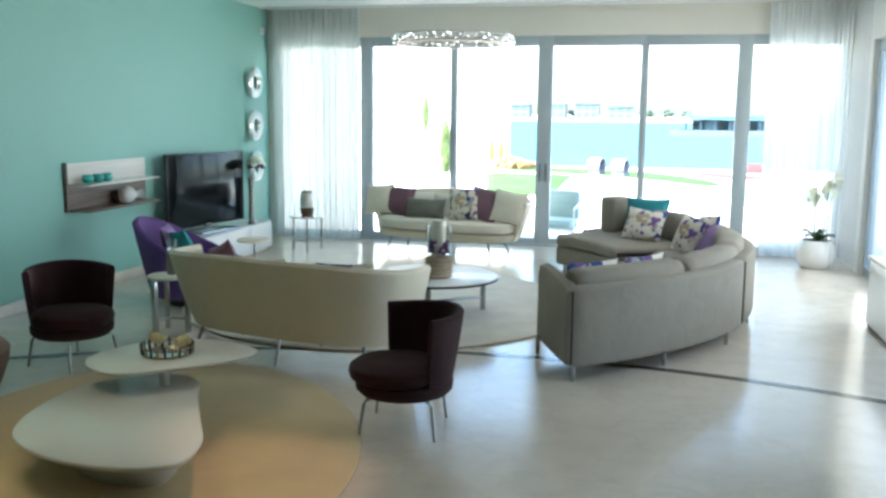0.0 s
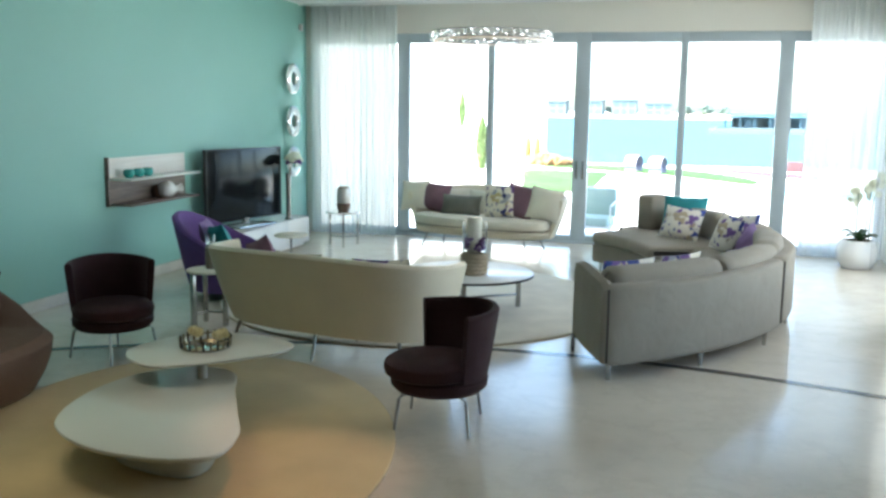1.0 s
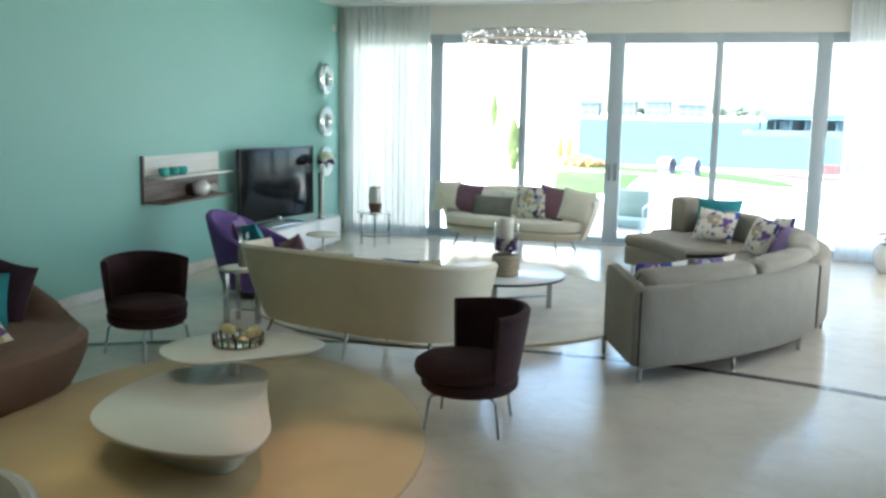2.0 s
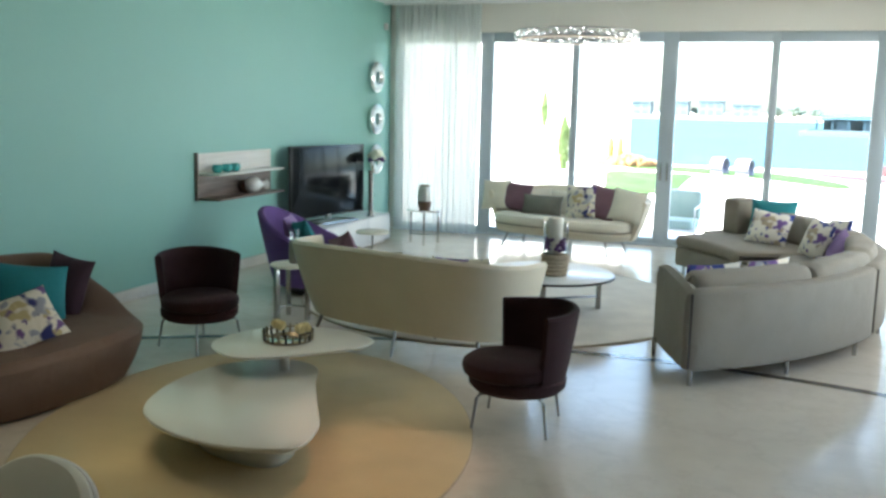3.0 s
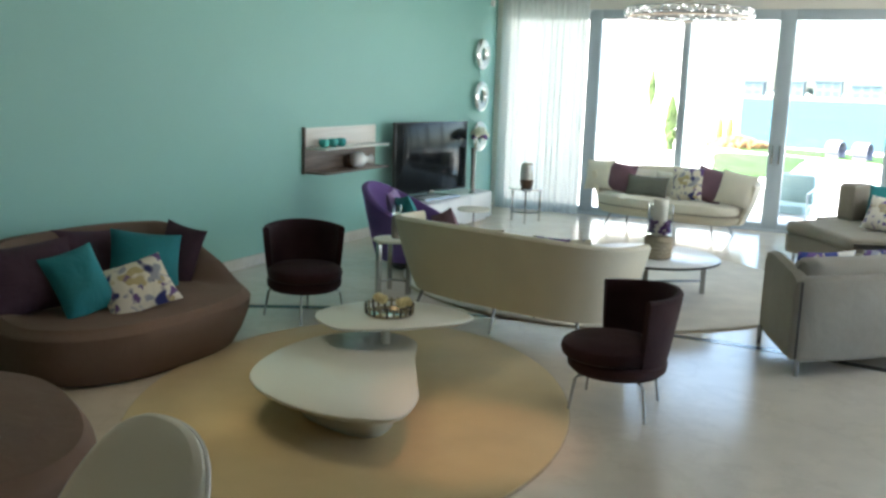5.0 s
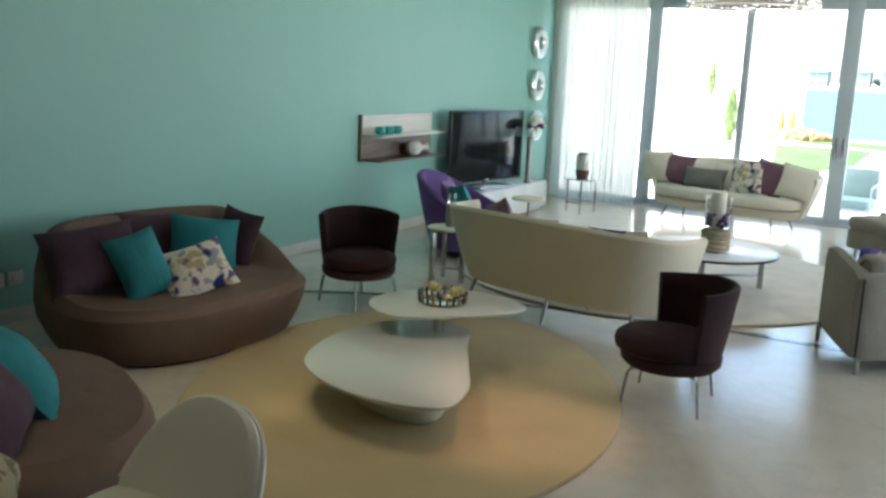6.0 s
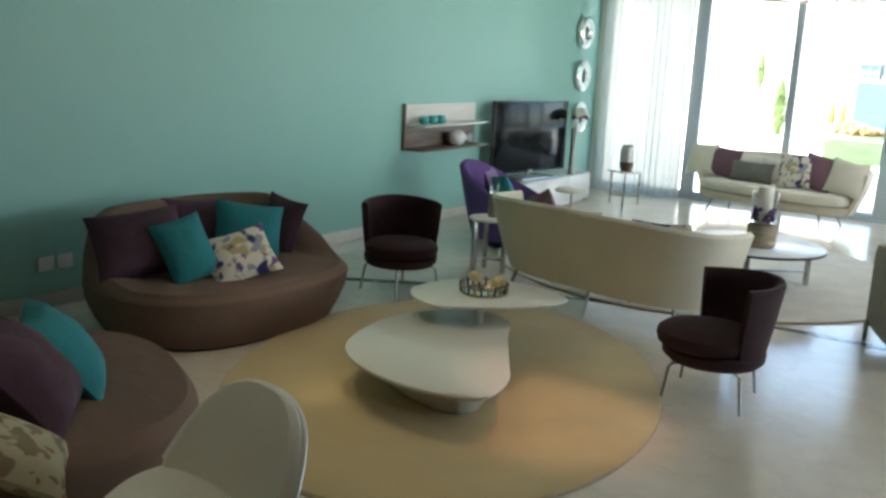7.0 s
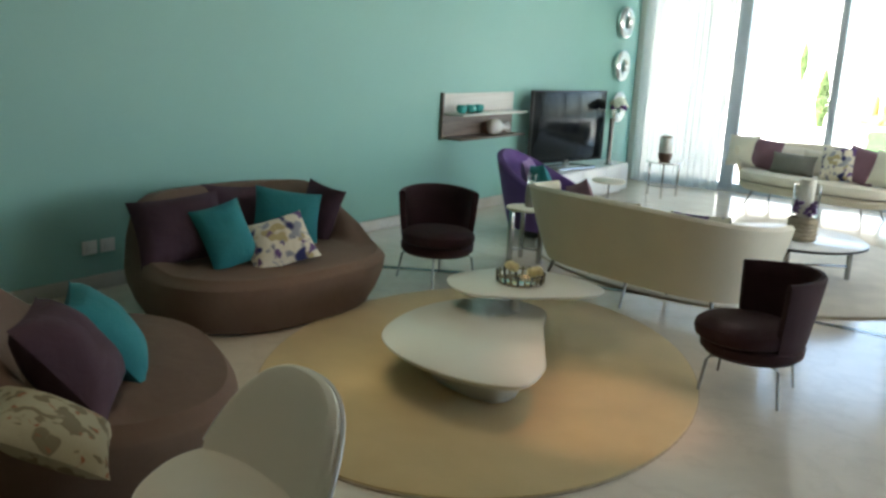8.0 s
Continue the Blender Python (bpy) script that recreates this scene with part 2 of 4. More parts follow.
M_LAWN = mat("lawn_grass", (0.035, 0.085, 0.011), rough=0.9, var=0.35, scale=1.5, bump=0.8, bscale=80)
M_WATER = mat("sea_water", (0.072, 0.152, 0.19), rough=0.3, var=0.08, scale=0.05, bump=0.2, bscale=0.8, spec=0.0)
M_SAND = mat("pale_sand", (0.6, 0.52, 0.4), rough=0.9, var=0.1, scale=0.2)
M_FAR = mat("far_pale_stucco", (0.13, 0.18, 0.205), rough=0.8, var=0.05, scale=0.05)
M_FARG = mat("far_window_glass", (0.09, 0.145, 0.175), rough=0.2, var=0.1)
# foliage colour paled and cooled to carry the distance haze
M_TREE = mat("hazed_tree_foliage", (0.1, 0.14, 0.12), rough=0.9, var=0.4, scale=0.8)
M_CYPR = mat("cypress_foliage", (0.11, 0.16, 0.05), rough=0.9, var=0.4, scale=6)
M_BARK = mat("bark", (0.1, 0.07, 0.05), rough=0.95, var=0.3)
M_RATTAN = mat("lilac_white_rattan", (0.27, 0.26, 0.32), rough=0.7, var=0.1, scale=10, bump=0.4, bscale=60)
M_AQUA = mat("aqua_cushion_cloth", (0.32, 0.43, 0.4), rough=0.85, var=0.06, bump=0.2)
M_ORANGE = mat("orange_planting", (0.28, 0.15, 0.065), rough=0.9, var=0.3, scale=4)
M_YELLOW = mat("yellow_lacquer", (0.3, 0.21, 0.05), rough=0.5, var=0.05)
M_RED = mat("red_brown_box", (0.09, 0.04, 0.045), rough=0.7, var=0.1)
M_CONC = mat("pale_concrete", (0.5, 0.48, 0.44), rough=0.8, var=0.1, scale=0.5)
M_LED = bpy.data.materials.new("warm_led")
M_LED.use_nodes = True
M_LED.node_tree.nodes["Principled BSDF"].inputs["Emission Color"].default_value = (1.0, 0.68, 0.4, 1)
M_LED.node_tree.nodes["Principled BSDF"].inputs["Emission Strength"].default_value = 0.07
M_POOL = mat("pool_water", (0.1, 0.42, 0.5), rough=0.08, var=0.06, scale=1.0)


# ---- mesh tools ----
def link(name, bm, material, parent=None, label="", smooth=True, m=None):
    me = bpy.data.meshes.new(name)
    bmesh.ops.recalc_face_normals(bm, faces=bm.faces)
    bm.to_mesh(me)
    bm.free()
    for poly in me.polygons:
        poly.use_smooth = smooth
    if smooth:
        me.set_sharp_from_angle(angle=radians(38))
    me.materials.append(material)
    ob = new(name, me)
    if m is not None:
        ob.matrix_basis = m
    if parent is not None:
        ob.parent = parent
    if label:
        ob["label"] = label
    return ob


def part(name, bm, material, parent, label=""):
    return link(name, bm, material, parent, label)


def thing(name, m, label, category, group="", kind=""):
    ob = new(name)
    ob.empty_display_size = 0.1
    ob.matrix_basis = m
    return tagged(ob, label, category, group, kind)


def structure(name, bm, material, label="", smooth=True):
    return tagged(link(name, bm, material, smooth=smooth), label, "", "", "structure")


def box(x0, x1, y0, y1, z0, z1, bev=0.0, seg=2, bm=None):
    own = bmesh.new()
    bmesh.ops.create_cube(own, size=1)
    for v in own.verts:
        v.co = Vector(((x0 + x1) / 2 + v.co.x * (x1 - x0), (y0 + y1) / 2 + v.co.y * (y1 - y0), (z0 + z1) / 2 + v.co.z * (z1 - z0)))
    if bev:
        bmesh.ops.bevel(own, geom=own.edges[:], offset=bev, segments=seg, profile=0.5, affect="EDGES")
    return join(bm, own) if bm else own


def join(bm, other):
    me = bpy.data.meshes.new("tmp")
    other.to_mesh(me)
    other.free()
    bm.from_mesh(me)
    bpy.data.meshes.remove(me)
    return bm


def moved(bm, m):
    bm.transform(m)
    return bm


def loft(rings, closed=True, cap0=True, cap1=True):
    """A skin over rings of equally many points."""
    bm = bmesh.new()
    rows = [[bm.verts.new(p) for p in ring] for ring in rings]
    n = len(rows[0])
    for a, b in zip(rows, rows[1:]):
        for i in range(n if closed else n - 1):
            j = (i + 1) % n
            bm.faces.new((a[i], a[j], b[j], b[i]))
    if closed and cap0:
        bm.faces.new(rows[0][::-1])
    if closed and cap1:
        bm.faces.new(rows[-1])
    return bm


def lathe(profile, n=32):
    return loft([[(r * math.cos(2 * math.pi * i / n), r * math.sin(2 * math.pi * i / n), z) for i in range(n)] for r, z in profile])


def tube(points, r, n=8, r1=None):
    """A rod along points, its radius going from r to r1."""
    pts = [Vector(p) for p in points]
    r1 = r if r1 is None else r1
    rings = []
    for i, p in enumerate(pts):
        d = (pts[min(i + 1, len(pts) - 1)] - pts[max(i - 1, 0)]).normalized()
        side = d.cross(Vector((0, 0, 1)) if abs(d.z) < 0.95 else Vector((1, 0, 0))).normalized()
        up = side.cross(d)
        rr = r + (r1 - r) * i / max(1, len(pts) - 1)
        rings.append([p + rr * (math.cos(a) * side + math.sin(a) * up) for a in (2 * math.pi * k / n for k in range(n))])
    return loft(rings)


def smooth_outline(ctrl, steps=8):
    """A closed smooth curve through a few control points."""
    out, n = [], len(ctrl)
    for i in range(n):
        p0, p1, p2, p3 = (Vector(ctrl[(i + k - 1) % n]) for k in range(4))
        for s in range(steps):
            t = s / steps
            out.append(0.5 * (2 * p1 + (p2 - p0) * t + (2 * p0 - 5 * p1 + 4 * p2 - p3) * t * t + (3 * p1 - p0 - 3 * p2 + p3) * t ** 3))
    return out


def slab(outline, z0, z1, r=0.01, inset0=0.0):
    """A plate with this outline and rounded rims; inset0 draws in its underside."""
    c = sum((Vector(p) for p in outline), Vector((0, 0))) / len(outline)

    def ring(d, z):
        return [(*(c + (Vector(p) - c) * (1 - d / max(0.05, (Vector(p) - c).length))), z) for p in outline]
    return loft([ring(inset0 + r, z0), ring(inset0 * 0.7, z0 + r), ring(0, z1 - r), ring(r * 0.3, z1 - r * 0.3), ring(r, z1)])


def circle(cx, cy, r, n=48, ry=None, turn=0.0):
    ry = r if ry is None else ry
    ct, st = math.cos(turn), math.sin(turn)
    return [(cx + r * math.cos(a) * ct - ry * math.sin(a) * st, cy + r * math.cos(a) * st + ry * math.sin(a) * ct) for a in (2 * math.pi * i / n for i in range(n))]


def polar_block(c, r0, r1, a0, a1, z0, z1, bev=0.03, steps=24, puff=0.0):
    """A block bent round the centre c, between two radii, two angles (degrees) and two heights."""
    def section(inset, bulge):
        b = bev
        q0, q1, y0, y1 = r0 + inset, r1 - inset, z0 + inset, z1 - inset
        pts = []
        for (cx, cz, s) in ((q1 - b, y0 + b, -90), (q1 - b, y1 - b, 0), (q0 + b, y1 - b, 90), (q0 + b, y0 + b, 180)):
            for k in range(4):
                a = radians(s + 30 * k)
                pts.append((cx + b * math.cos(a), cz + b * math.sin(a)))
        m = ((q0 + q1) / 2, (y0 + y1) / 2)
        return [(m[0] + (x - m[0]) * (1 + bulge), m[1] + (z - m[1]) * (1 + bulge)) for x, z in pts]
    rings = []
    rm = (r0 + r1) / 2
    e = math.degrees(bev / rm)
    angs = [(a0, bev * 0.9), (a0 + e * 0.3, bev * 0.3)] + [(a0 + e + (a1 - a0 - 2 * e) * i / steps, 0) for i in range(steps + 1)] + [(a1 - e * 0.3, bev * 0.3), (a1, bev * 0.9)]
    for a, inset in angs:
        f = (a - a0) / (a1 - a0)
        bulge = puff * (4 * f * (1 - f)) ** 0.6 - puff * 0.4
        sec = section(inset, bulge if puff else 0)
        ca, sa = math.cos(radians(a)), math.sin(radians(a))
        rings.append([(c[0] + r * ca, c[1] + r * sa, z) for r, z in sec])
    return loft(rings)


def pillow(w, h, d, n=14, seed=1):
    """A stuffed cushion standing in its x-z plane, pinched at the corners, with small creases."""
    bm = bmesh.new()
    grid = {}
    for side in (1, -1):
        for i in range(n + 1):
            for j in range(n + 1):
                u, v = 2 * i / n - 1, 2 * j / n - 1
                edge = (1 - abs(u) ** 2.6) * (1 - abs(v) ** 2.6)
                if edge < 1e-6 and side < 0:
                    continue
                x = w / 2 * u * (1 - 0.07 * (1 - v * v))
                z = h / 2 * v * (1 - 0.07 * (1 - u * u))
                t = d / 2 * edge ** 0.55
                t *= 1 + 0.12 * noise.noise(Vector((u * 1.7 + seed * 7.1, v * 1.7, side * 2.0)))
                grid[side, i, j] = bm.verts.new((x, side * t, z))
    for i in range(n + 1):
        for j in range(n + 1):
            grid.setdefault((-1, i, j), grid[1, i, j])
    for side in (1, -1):
        for i in range(n):
            for j in range(n):
                bm.faces.new([grid[side, i, j], grid[side, i + 1, j], grid[side, i + 1, j + 1], grid[side, i, j + 1]][::side])
    return bm


def cushion(m, w, h, d, material, label, seed=1, group="scatter cushions"):
    ob = link("cushion", pillow(w, h, d, seed=seed), material, m=m)
    return tagged(ob, label, "cushion", group)


def stand(x, y, z, yaw, lean=15, tilt=0):
    """The pose of a cushion whose face looks along yaw (degrees from +x), leaning back; z is its lower edge's height."""
    return Matrix.Translation((x, y, z)) @ Matrix.Rotation(radians(yaw + 90), 4, "Z") @ Matrix.Rotation(radians(-lean), 4, "X") @ Matrix.Rotation(radians(tilt), 4, "Y")


def shell(ax, ay, n_exp, z0, zback, zfront, flare, thick, open_deg, steps=56, back_lift=0.0, levels=7, crest=1.0):
    """An upholstered shell: a wall round an oval, open towards +y, that rises to zback behind and zfront at its ends."""
    half = (360 - open_deg) / 2
    outer, inner = [], []
    for i in range(steps + 1):
        th = radians(-90 - half + 2 * half * i / steps)
        c, s = math.cos(th), math.sin(th)
        px, py = abs(c) ** (2 / n_exp) * (1 if c > 0 else -1), abs(s) ** (2 / n_exp) * (1 if s > 0 else -1)
        f = abs(i / steps * 2 - 1)
        zt = zback + (zfront - zback) * (f * f * (3 - 2 * f) if crest == 1.0 else f ** crest)
        o, q = [], []
        for k in range(levels + 1):
            h = k / levels
            z = z0 + (zt - z0) * h
            g = 1 + flare * (z - z0) - 0.05 * (1 - h) ** 3
            o.append((ax * px * g, ay * py * g - back_lift * h * max(0, -s), z))
            gx, gy = (ax - thick) / ax, (ay - thick) / ay
            q.append((ax * px * g * gx, ay * py * g * gy - back_lift * h * max(0, -s), z - 0.0))
        top_o, top_q = Vector(o[-1]), Vector(q[-1])
        mid = (top_o + top_q) / 2 + Vector((0, 0, thick * 0.4))
        outer.append(o + [tuple(top_o.lerp(mid, 0.5) + Vector((0, 0, thick * 0.16)))])
        inner.append([tuple(mid)] + [tuple(top_q.lerp(mid, 0.5) + Vector((0, 0, thick * 0.16)))] + q[::-1])
    return loft([[*o, *q] for o, q in zip(outer, inner)])


def facing(x, y, yaw, z=0.0):
    """The pose of a thing whose local +y looks along yaw, in degrees from +x."""
    return pose(x, y, z, 0, 0, yaw - 90)


# ---- the room ----
XL, XR, YW, YB, ZC = -5.47, 2.75, 13.2, -5.0, 3.39
floor = structure("floor", box(XL - 0.3, XR + 0.3, YB - 0.3, YW + 0.3, -0.2, 0.0), M_MARBLE, "polished white marble floor with faint grey veins")
# a dark stone band laid as a wide arc in the floor
arc_c, arc_r = (-0.75, 0.18), 6.82


def arc_band(c, r0, r1, a0, a1, z0, z1, n=80):
    rings = []
    for i in range(n + 1):
        a = radians(a0 + (a1 - a0) * i / n)
        ca, sa = math.cos(a), math.sin(a)
        rings.append([(c[0] + r * ca, c[1] + r * sa, z) for r, z in ((r0, z0), (r1, z0), (r1, z1), (r0, z1))])
    return loft(rings)


structure("trim_floor_inlay", arc_band(arc_c, arc_r - 0.045, arc_r + 0.045, 58, 133, -0.05, 0.003), M_STRIP, "dark stone inlay band curving through the marble")
structure("ceiling", box(XL - 0.3, XR + 0.3, YB - 0.3, YW + 0.3, ZC, ZC + 0.2), M_CEIL, "plain white ceiling")
structure("wall_west", box(XL - 0.3, XL, YB - 0.3, YW + 0.3, 0.0, ZC), M_TEAL, "smooth turquoise painted wall")
structure("baseboard", box(XL, XL + 0.018, YB, YW - 0.1, 0.0, 0.11, 0.003), M_SKIRT, "pale stone baseboard")
structure("wall_south", box(XL, XR, YB - 0.3, YB, 0.0, ZC), M_BACK, "unseen closing wall toned taupe to cut bounced light")
WX0, WX1, WZ = -5.36, 2.7, 2.975
structure("wall_north_head", box(XL, XR, YW, YW + 0.3, WZ, ZC), M_BEIGE, "beige wall over the glazed doors")
structure("wall_north_left", box(XL, WX0, YW, YW + 0.3, 0, WZ), M_BEIGE, "beige wall beside the glazed doors")
structure("wall_north_right", box(WX1, XR, YW, YW + 0.3, 0, WZ), M_BEIGE, "beige wall beside the glazed doors")
SY0, SY1, SZ = 4.8, 11.95, 2.8
structure("wall_east_head", box(XR, XR + 0.3, SY0, SY1, SZ, ZC), M_WHITE, "white wall over the side doors")
structure("wall_east_far", box(XR, XR + 0.3, SY1, YW + 0.3, 0, ZC), M_WHITE, "white wall pier beside the side doors")
structure("wall_east_near", box(XR, XR + 0.3, YB - 0.3, SY0, 0, ZC), M_BACK, "unseen closing wall toned taupe to cut bounced light")
structure("trim_curtain_box", box(XL + 0.02, XR, YW - 0.32, YW - 0.3, ZC - 0.03, ZC), M_CEIL, "white curtain track cover")


def glazing(name, xs, z1, m, label):
    """Sliding doors along local x: jambs at xs (start, end), rails, and panes between the jambs."""
    t = thing(name, m, label, "", "", "structure")
    for a, b in xs:
        part("jamb", box(a, b, -0.05, 0.05, 0.0, z1, 0.006), M_FRAME, t)
    for (a, b), (c, d) in zip(xs, xs[1:]):
        part("head_rail", box(b, c, -0.045, 0.045, z1 - 0.14, z1, 0.006), M_FRAME, t)
        part("bottom_rail", box(b, c, -0.045, 0.045, 0.0, 0.1, 0.006), M_FRAME, t)
        pane = part("pane", box(b - 0.005, c + 0.005, -0.006, 0.006, 0.09, z1 - 0.13), M_GLASS, t)
        pane.visible_shadow = False
    return t


doors = glazing("window_1", [(-5.36, -5.3), (-4.03, -3.84), (-2.66, -2.56), (-1.39, -1.18), (0.04, 0.14), (1.32, 1.51), (2.64, 2.7)], WZ, pose(0, YW + 0.1, 0), "grey aluminium framed floor-to-ceiling sliding glass doors")
meeting_stile = [o for o in doors.children if o.name.startswith("jamb")][3]
for x in (-1.33, -1.24):
    part("door_handle", moved(box(-0.012, 0.012, -0.035, 0.0, -0.13, 0.13, 0.008), pose(x, -0.05, 1.05)), M_CHROME, meeting_stile)
part("track", box(-5.36, 2.7, -0.12, 0.12, 0.0, 0.022, 0.005), M_FRAME, doors)
glazing("window_2", [(0.0, 0.08)] + [(1.36 + 1.46 * k, 1.46 + 1.46 * k) for k in range(4)] + [(7.07, 7.15)], SZ, pose(XR + 0.1, SY1, 0, 0, 0, -90), "grey aluminium framed sliding glass side doors")


def curtain(x0, x1, y, z0, z1, label, folds, amp, seed, cloth):
    """Hanging voile in uneven folds, two fabric faces a thread apart."""
    rng = random.Random(seed)
    n = folds * 10
    ph = [rng.uniform(0, 6.28) for _ in range(4)]

    def off(s, h):
        k = 2 * math.pi * folds * s
        a = amp * (0.75 + 0.35 * math.sin(5.1 * s * 6.28 / 3 + ph[0])) * (0.7 + 0.3 * h)
        return a * math.sin(k + 0.9 * math.sin(3.3 * s * 6.28 + ph[1]) + 0.35 * h * math.sin(9 * s + ph[2])) + 0.015 * math.sin(2.3 * k + ph[3])
    bm = bmesh.new()
    rows = []
    for j in range(9):
        h = 1 - j / 8
        z = z0 + (z1 - z0) * j / 8
        rows.append([bm.verts.new((x0 + (x1 - x0) * i / n + 0.01 * math.sin(i * 0.7 + h), y + off(i / n, h), z)) for i in range(n + 1)])
    for a, b in zip(rows, rows[1:]):
        for i in range(n):
            bm.faces.new((a[i], a[i + 1], b[i + 1], b[i]))
    ob = link("curtain", bm, cloth)
    return tagged(ob, label, "curtain", "curtains at the glazed doors")


curtain(-5.3, -3.97, YW - 0.19, 0.012, ZC - 0.03, "cream lined voile curtain hanging in folds to the floor", 13, 0.05, 1, M_VOILE)
curtain(1.68, 2.72, YW - 0.17, 0.012, ZC - 0.03, "white sheer voile curtain drawn beside the orchid", 8, 0.035, 2, M_SHEER)
curtain(2.4, 2.71, 11.98, 0.012, ZC - 0.03, "thin white voile gathered beside the side doors", 4, 0.03, 3, M_THIN)


# ---- rugs ----
def rug(name, outline, material, label):
    t = thing(name, Matrix(), label, "rug")
    part("carpet", slab(outline, 0.002, 0.02, 0.008), material, t)
    c = sum((Vector(p) for p in outline), Vector((0, 0))) / len(outline)
    part("binding", slab([tuple(c + (Vector(p) - c) * 1.006) for p in outline], 0.001, 0.012, 0.003), M_STRAW, t, "brown stitched edge")
    return t


rug("round_rug", circle(-2.5, 4.45, 1.77, 72, 1.27, radians(-69)), M_RUG, "round golden-beige short-pile rug under the low white table")
rug("round_rug", circle(-2.3, 8.72, 1.96, 72), M_RUG2, "large round ivory pile rug under the glass coffee table")


# ---- plum swivel chairs ----
def plum_chair(m, leg_turn):
    t = thing("armchair", m, "dark aubergine velvet tub chair on thin steel legs", "armchair", "aubergine tub chairs")
    part("backrest", shell(0.29, 0.29, 2.0, 0.25, 0.725, 0.705, 0.3, 0.045, 190, 40, 0.035), M_PLUM, t)
    part("seat_frame", lathe([(0.2, 0.225), (0.265, 0.232), (0.293, 0.26), (0.298, 0.305), (0.285, 0.32), (0.0, 0.32)], 40), M_PLUM, t)
    puck = lathe([(0.2, 0.315), (0.262, 0.318), (0.287, 0.335), (0.296, 0.37), (0.288, 0.402), (0.258, 0.424), (0.15, 0.436), (0.0, 0.438)], 40)
    part("seat", moved(puck, pose(0, 0.045, 0)), M_PLUM, t)
    hub = join(tube([(-0.26, 0, 0.222), (0.26, 0, 0.222)], 0.011), tube([(0, -0.26, 0.222), (0, 0.26, 0.222)], 0.011))
    part("cross_frame", moved(hub, Matrix.Rotation(radians(leg_turn), 4, "Z")), M_LEG, t)
    for k in range(4):
        a = radians(90 * k + leg_turn)
        d = Vector((math.cos(a), math.sin(a), 0))
        part("leg", tube([d * 0.22 + Vector((0, 0, 0.226)), d * 0.262 + Vector((0, 0, 0.222)), d * 0.285 + Vector((0, 0, 0.2)), d * 0.32], 0.012, 8, 0.009), M_LEG, t)
    return t


plum_chair(facing(-1.12, 5.17, 220), 9)
plum_chair(facing(-3.9, 5.91, -47), -13)


M_PIPE = mat("tan_piping", (0.2, 0.13, 0.075), rough=0.7)


# ---- cream shell sofas ----
def shell_sofa(m, label, group, zback=0.8, zend=0.7, lift=0.2, legs=(-0.72, 0.72)):
    t = thing("sofa", m, label, "sofa", group)
    part("shell", shell(1.06, 0.46, 3.0, lift, zback, zend, 0.24, 0.06, 176, 64, 0.1), M_CREAM, t)
    plan = [(x * 1.06 * 0.96, y * 0.46 * 0.96 + (0.0 if y < 0 else 0.0)) for x, y in ((math.copysign(abs(math.cos(a)) ** (2 / 3), math.cos(a)), math.copysign(abs(math.sin(a)) ** (2 / 3), math.sin(a))) for a in (2 * math.pi * i / 64 for i in range(64)))]
    part("base", slab(plan, lift, 0.3, 0.02, 0.05), M_CREAM, t)
    seat = [(x * 0.985, y * 0.96 + 0.03) for x, y in plan]
    pad = part("seat_cushion", slab(seat, 0.29, 0.45, 0.045), M_CREAMC, t)
    part("piping", tube([(x * 1.0, y, 0.318) for x, y in seat] + [(*seat[0], 0.318)], 0.006, 6), M_PIPE, pad, "tan piping")
    for x, w in ((-0.72, 0.7), (0.0, 0.74), (0.72, 0.7)):
        back = moved(pillow(w, 0.42, 0.2, seed=int(x * 10) + 20), Matrix.Translation((x, -0.25, 0.57)) @ Matrix.Rotation(radians(20 * x), 4, "Z") @ Matrix.Rotation(radians(14), 4, "X"))
        part("back_cushion", back, M_CREAMC, t)
    for lx in legs:
        for sy in (-1, 1):
            part("leg", tube([(lx, sy * 0.24, lift + 0.02), (lx * 1.1, sy * 0.31, 0.0)], 0.017, 8, 0.01), M_LEG, t)
    return t


sofa_near = shell_sofa(facing(-2.3, 6.513, 77) @ Matrix.Diagonal((0.9, 1, 1, 1)), "cream leather shell sofa with curved back and thin steel legs", "cream sofas", 0.84, 0.79, 0.25, (-0.84, -0.04, 0.76))
sofa_far = shell_sofa(facing(-2.47, 12.3, -104), "cream shell sofa with scatter cushions in front of the glazed doors", "cream sofas")


# ---- grey curved sectional ----
GC = (-2.2, 9.22)


def arm_panel(c, outer, inner, thick, z0, z_out, z_in, bulge=0.02, n=10):
    """A padded end panel standing between two plan points given as (radius, degrees); its top slopes from z_out to z_in."""
    a, b = (Vector((c[0] + r * math.cos(radians(d)), c[1] + r * math.sin(radians(d)), 0)) for r, d in (outer, inner))
    along = (b - a).normalized()
    side = Vector((-along.y, along.x, 0))
    side = -side if side.y > 0 else side
    rings = []
    for i in range(n + 1):
        u = i / n
        p = a.lerp(b, u)
        edge = min(u, 1 - u) * n
        sh = 0.02 if edge < 0.5 else (0.006 if edge < 1.5 else 0.0)
        zt = z_out + (z_in - z_out) * u ** 0.8 - sh
        f = bulge * math.sin(math.pi * u)
        out = []
        for w, z in ((0.0 - f * 0.3, z0 + 0.02 + sh), (0.02, z0 + sh), (thick - 0.02, z0 + sh), (thick, z0 + 0.03 + sh), (thick, zt - 0.06), (thick - 0.015, zt - 0.018), (thick / 2, zt), (0.012 - f * 0.3, zt - 0.018), (-f, zt - 0.08), (-f, (z0 + zt) / 2)):
            out.append(tuple(p - side * (w - 0.5 * sh) + Vector((0, 0, z))))
        rings.append(out)
    return loft(rings)


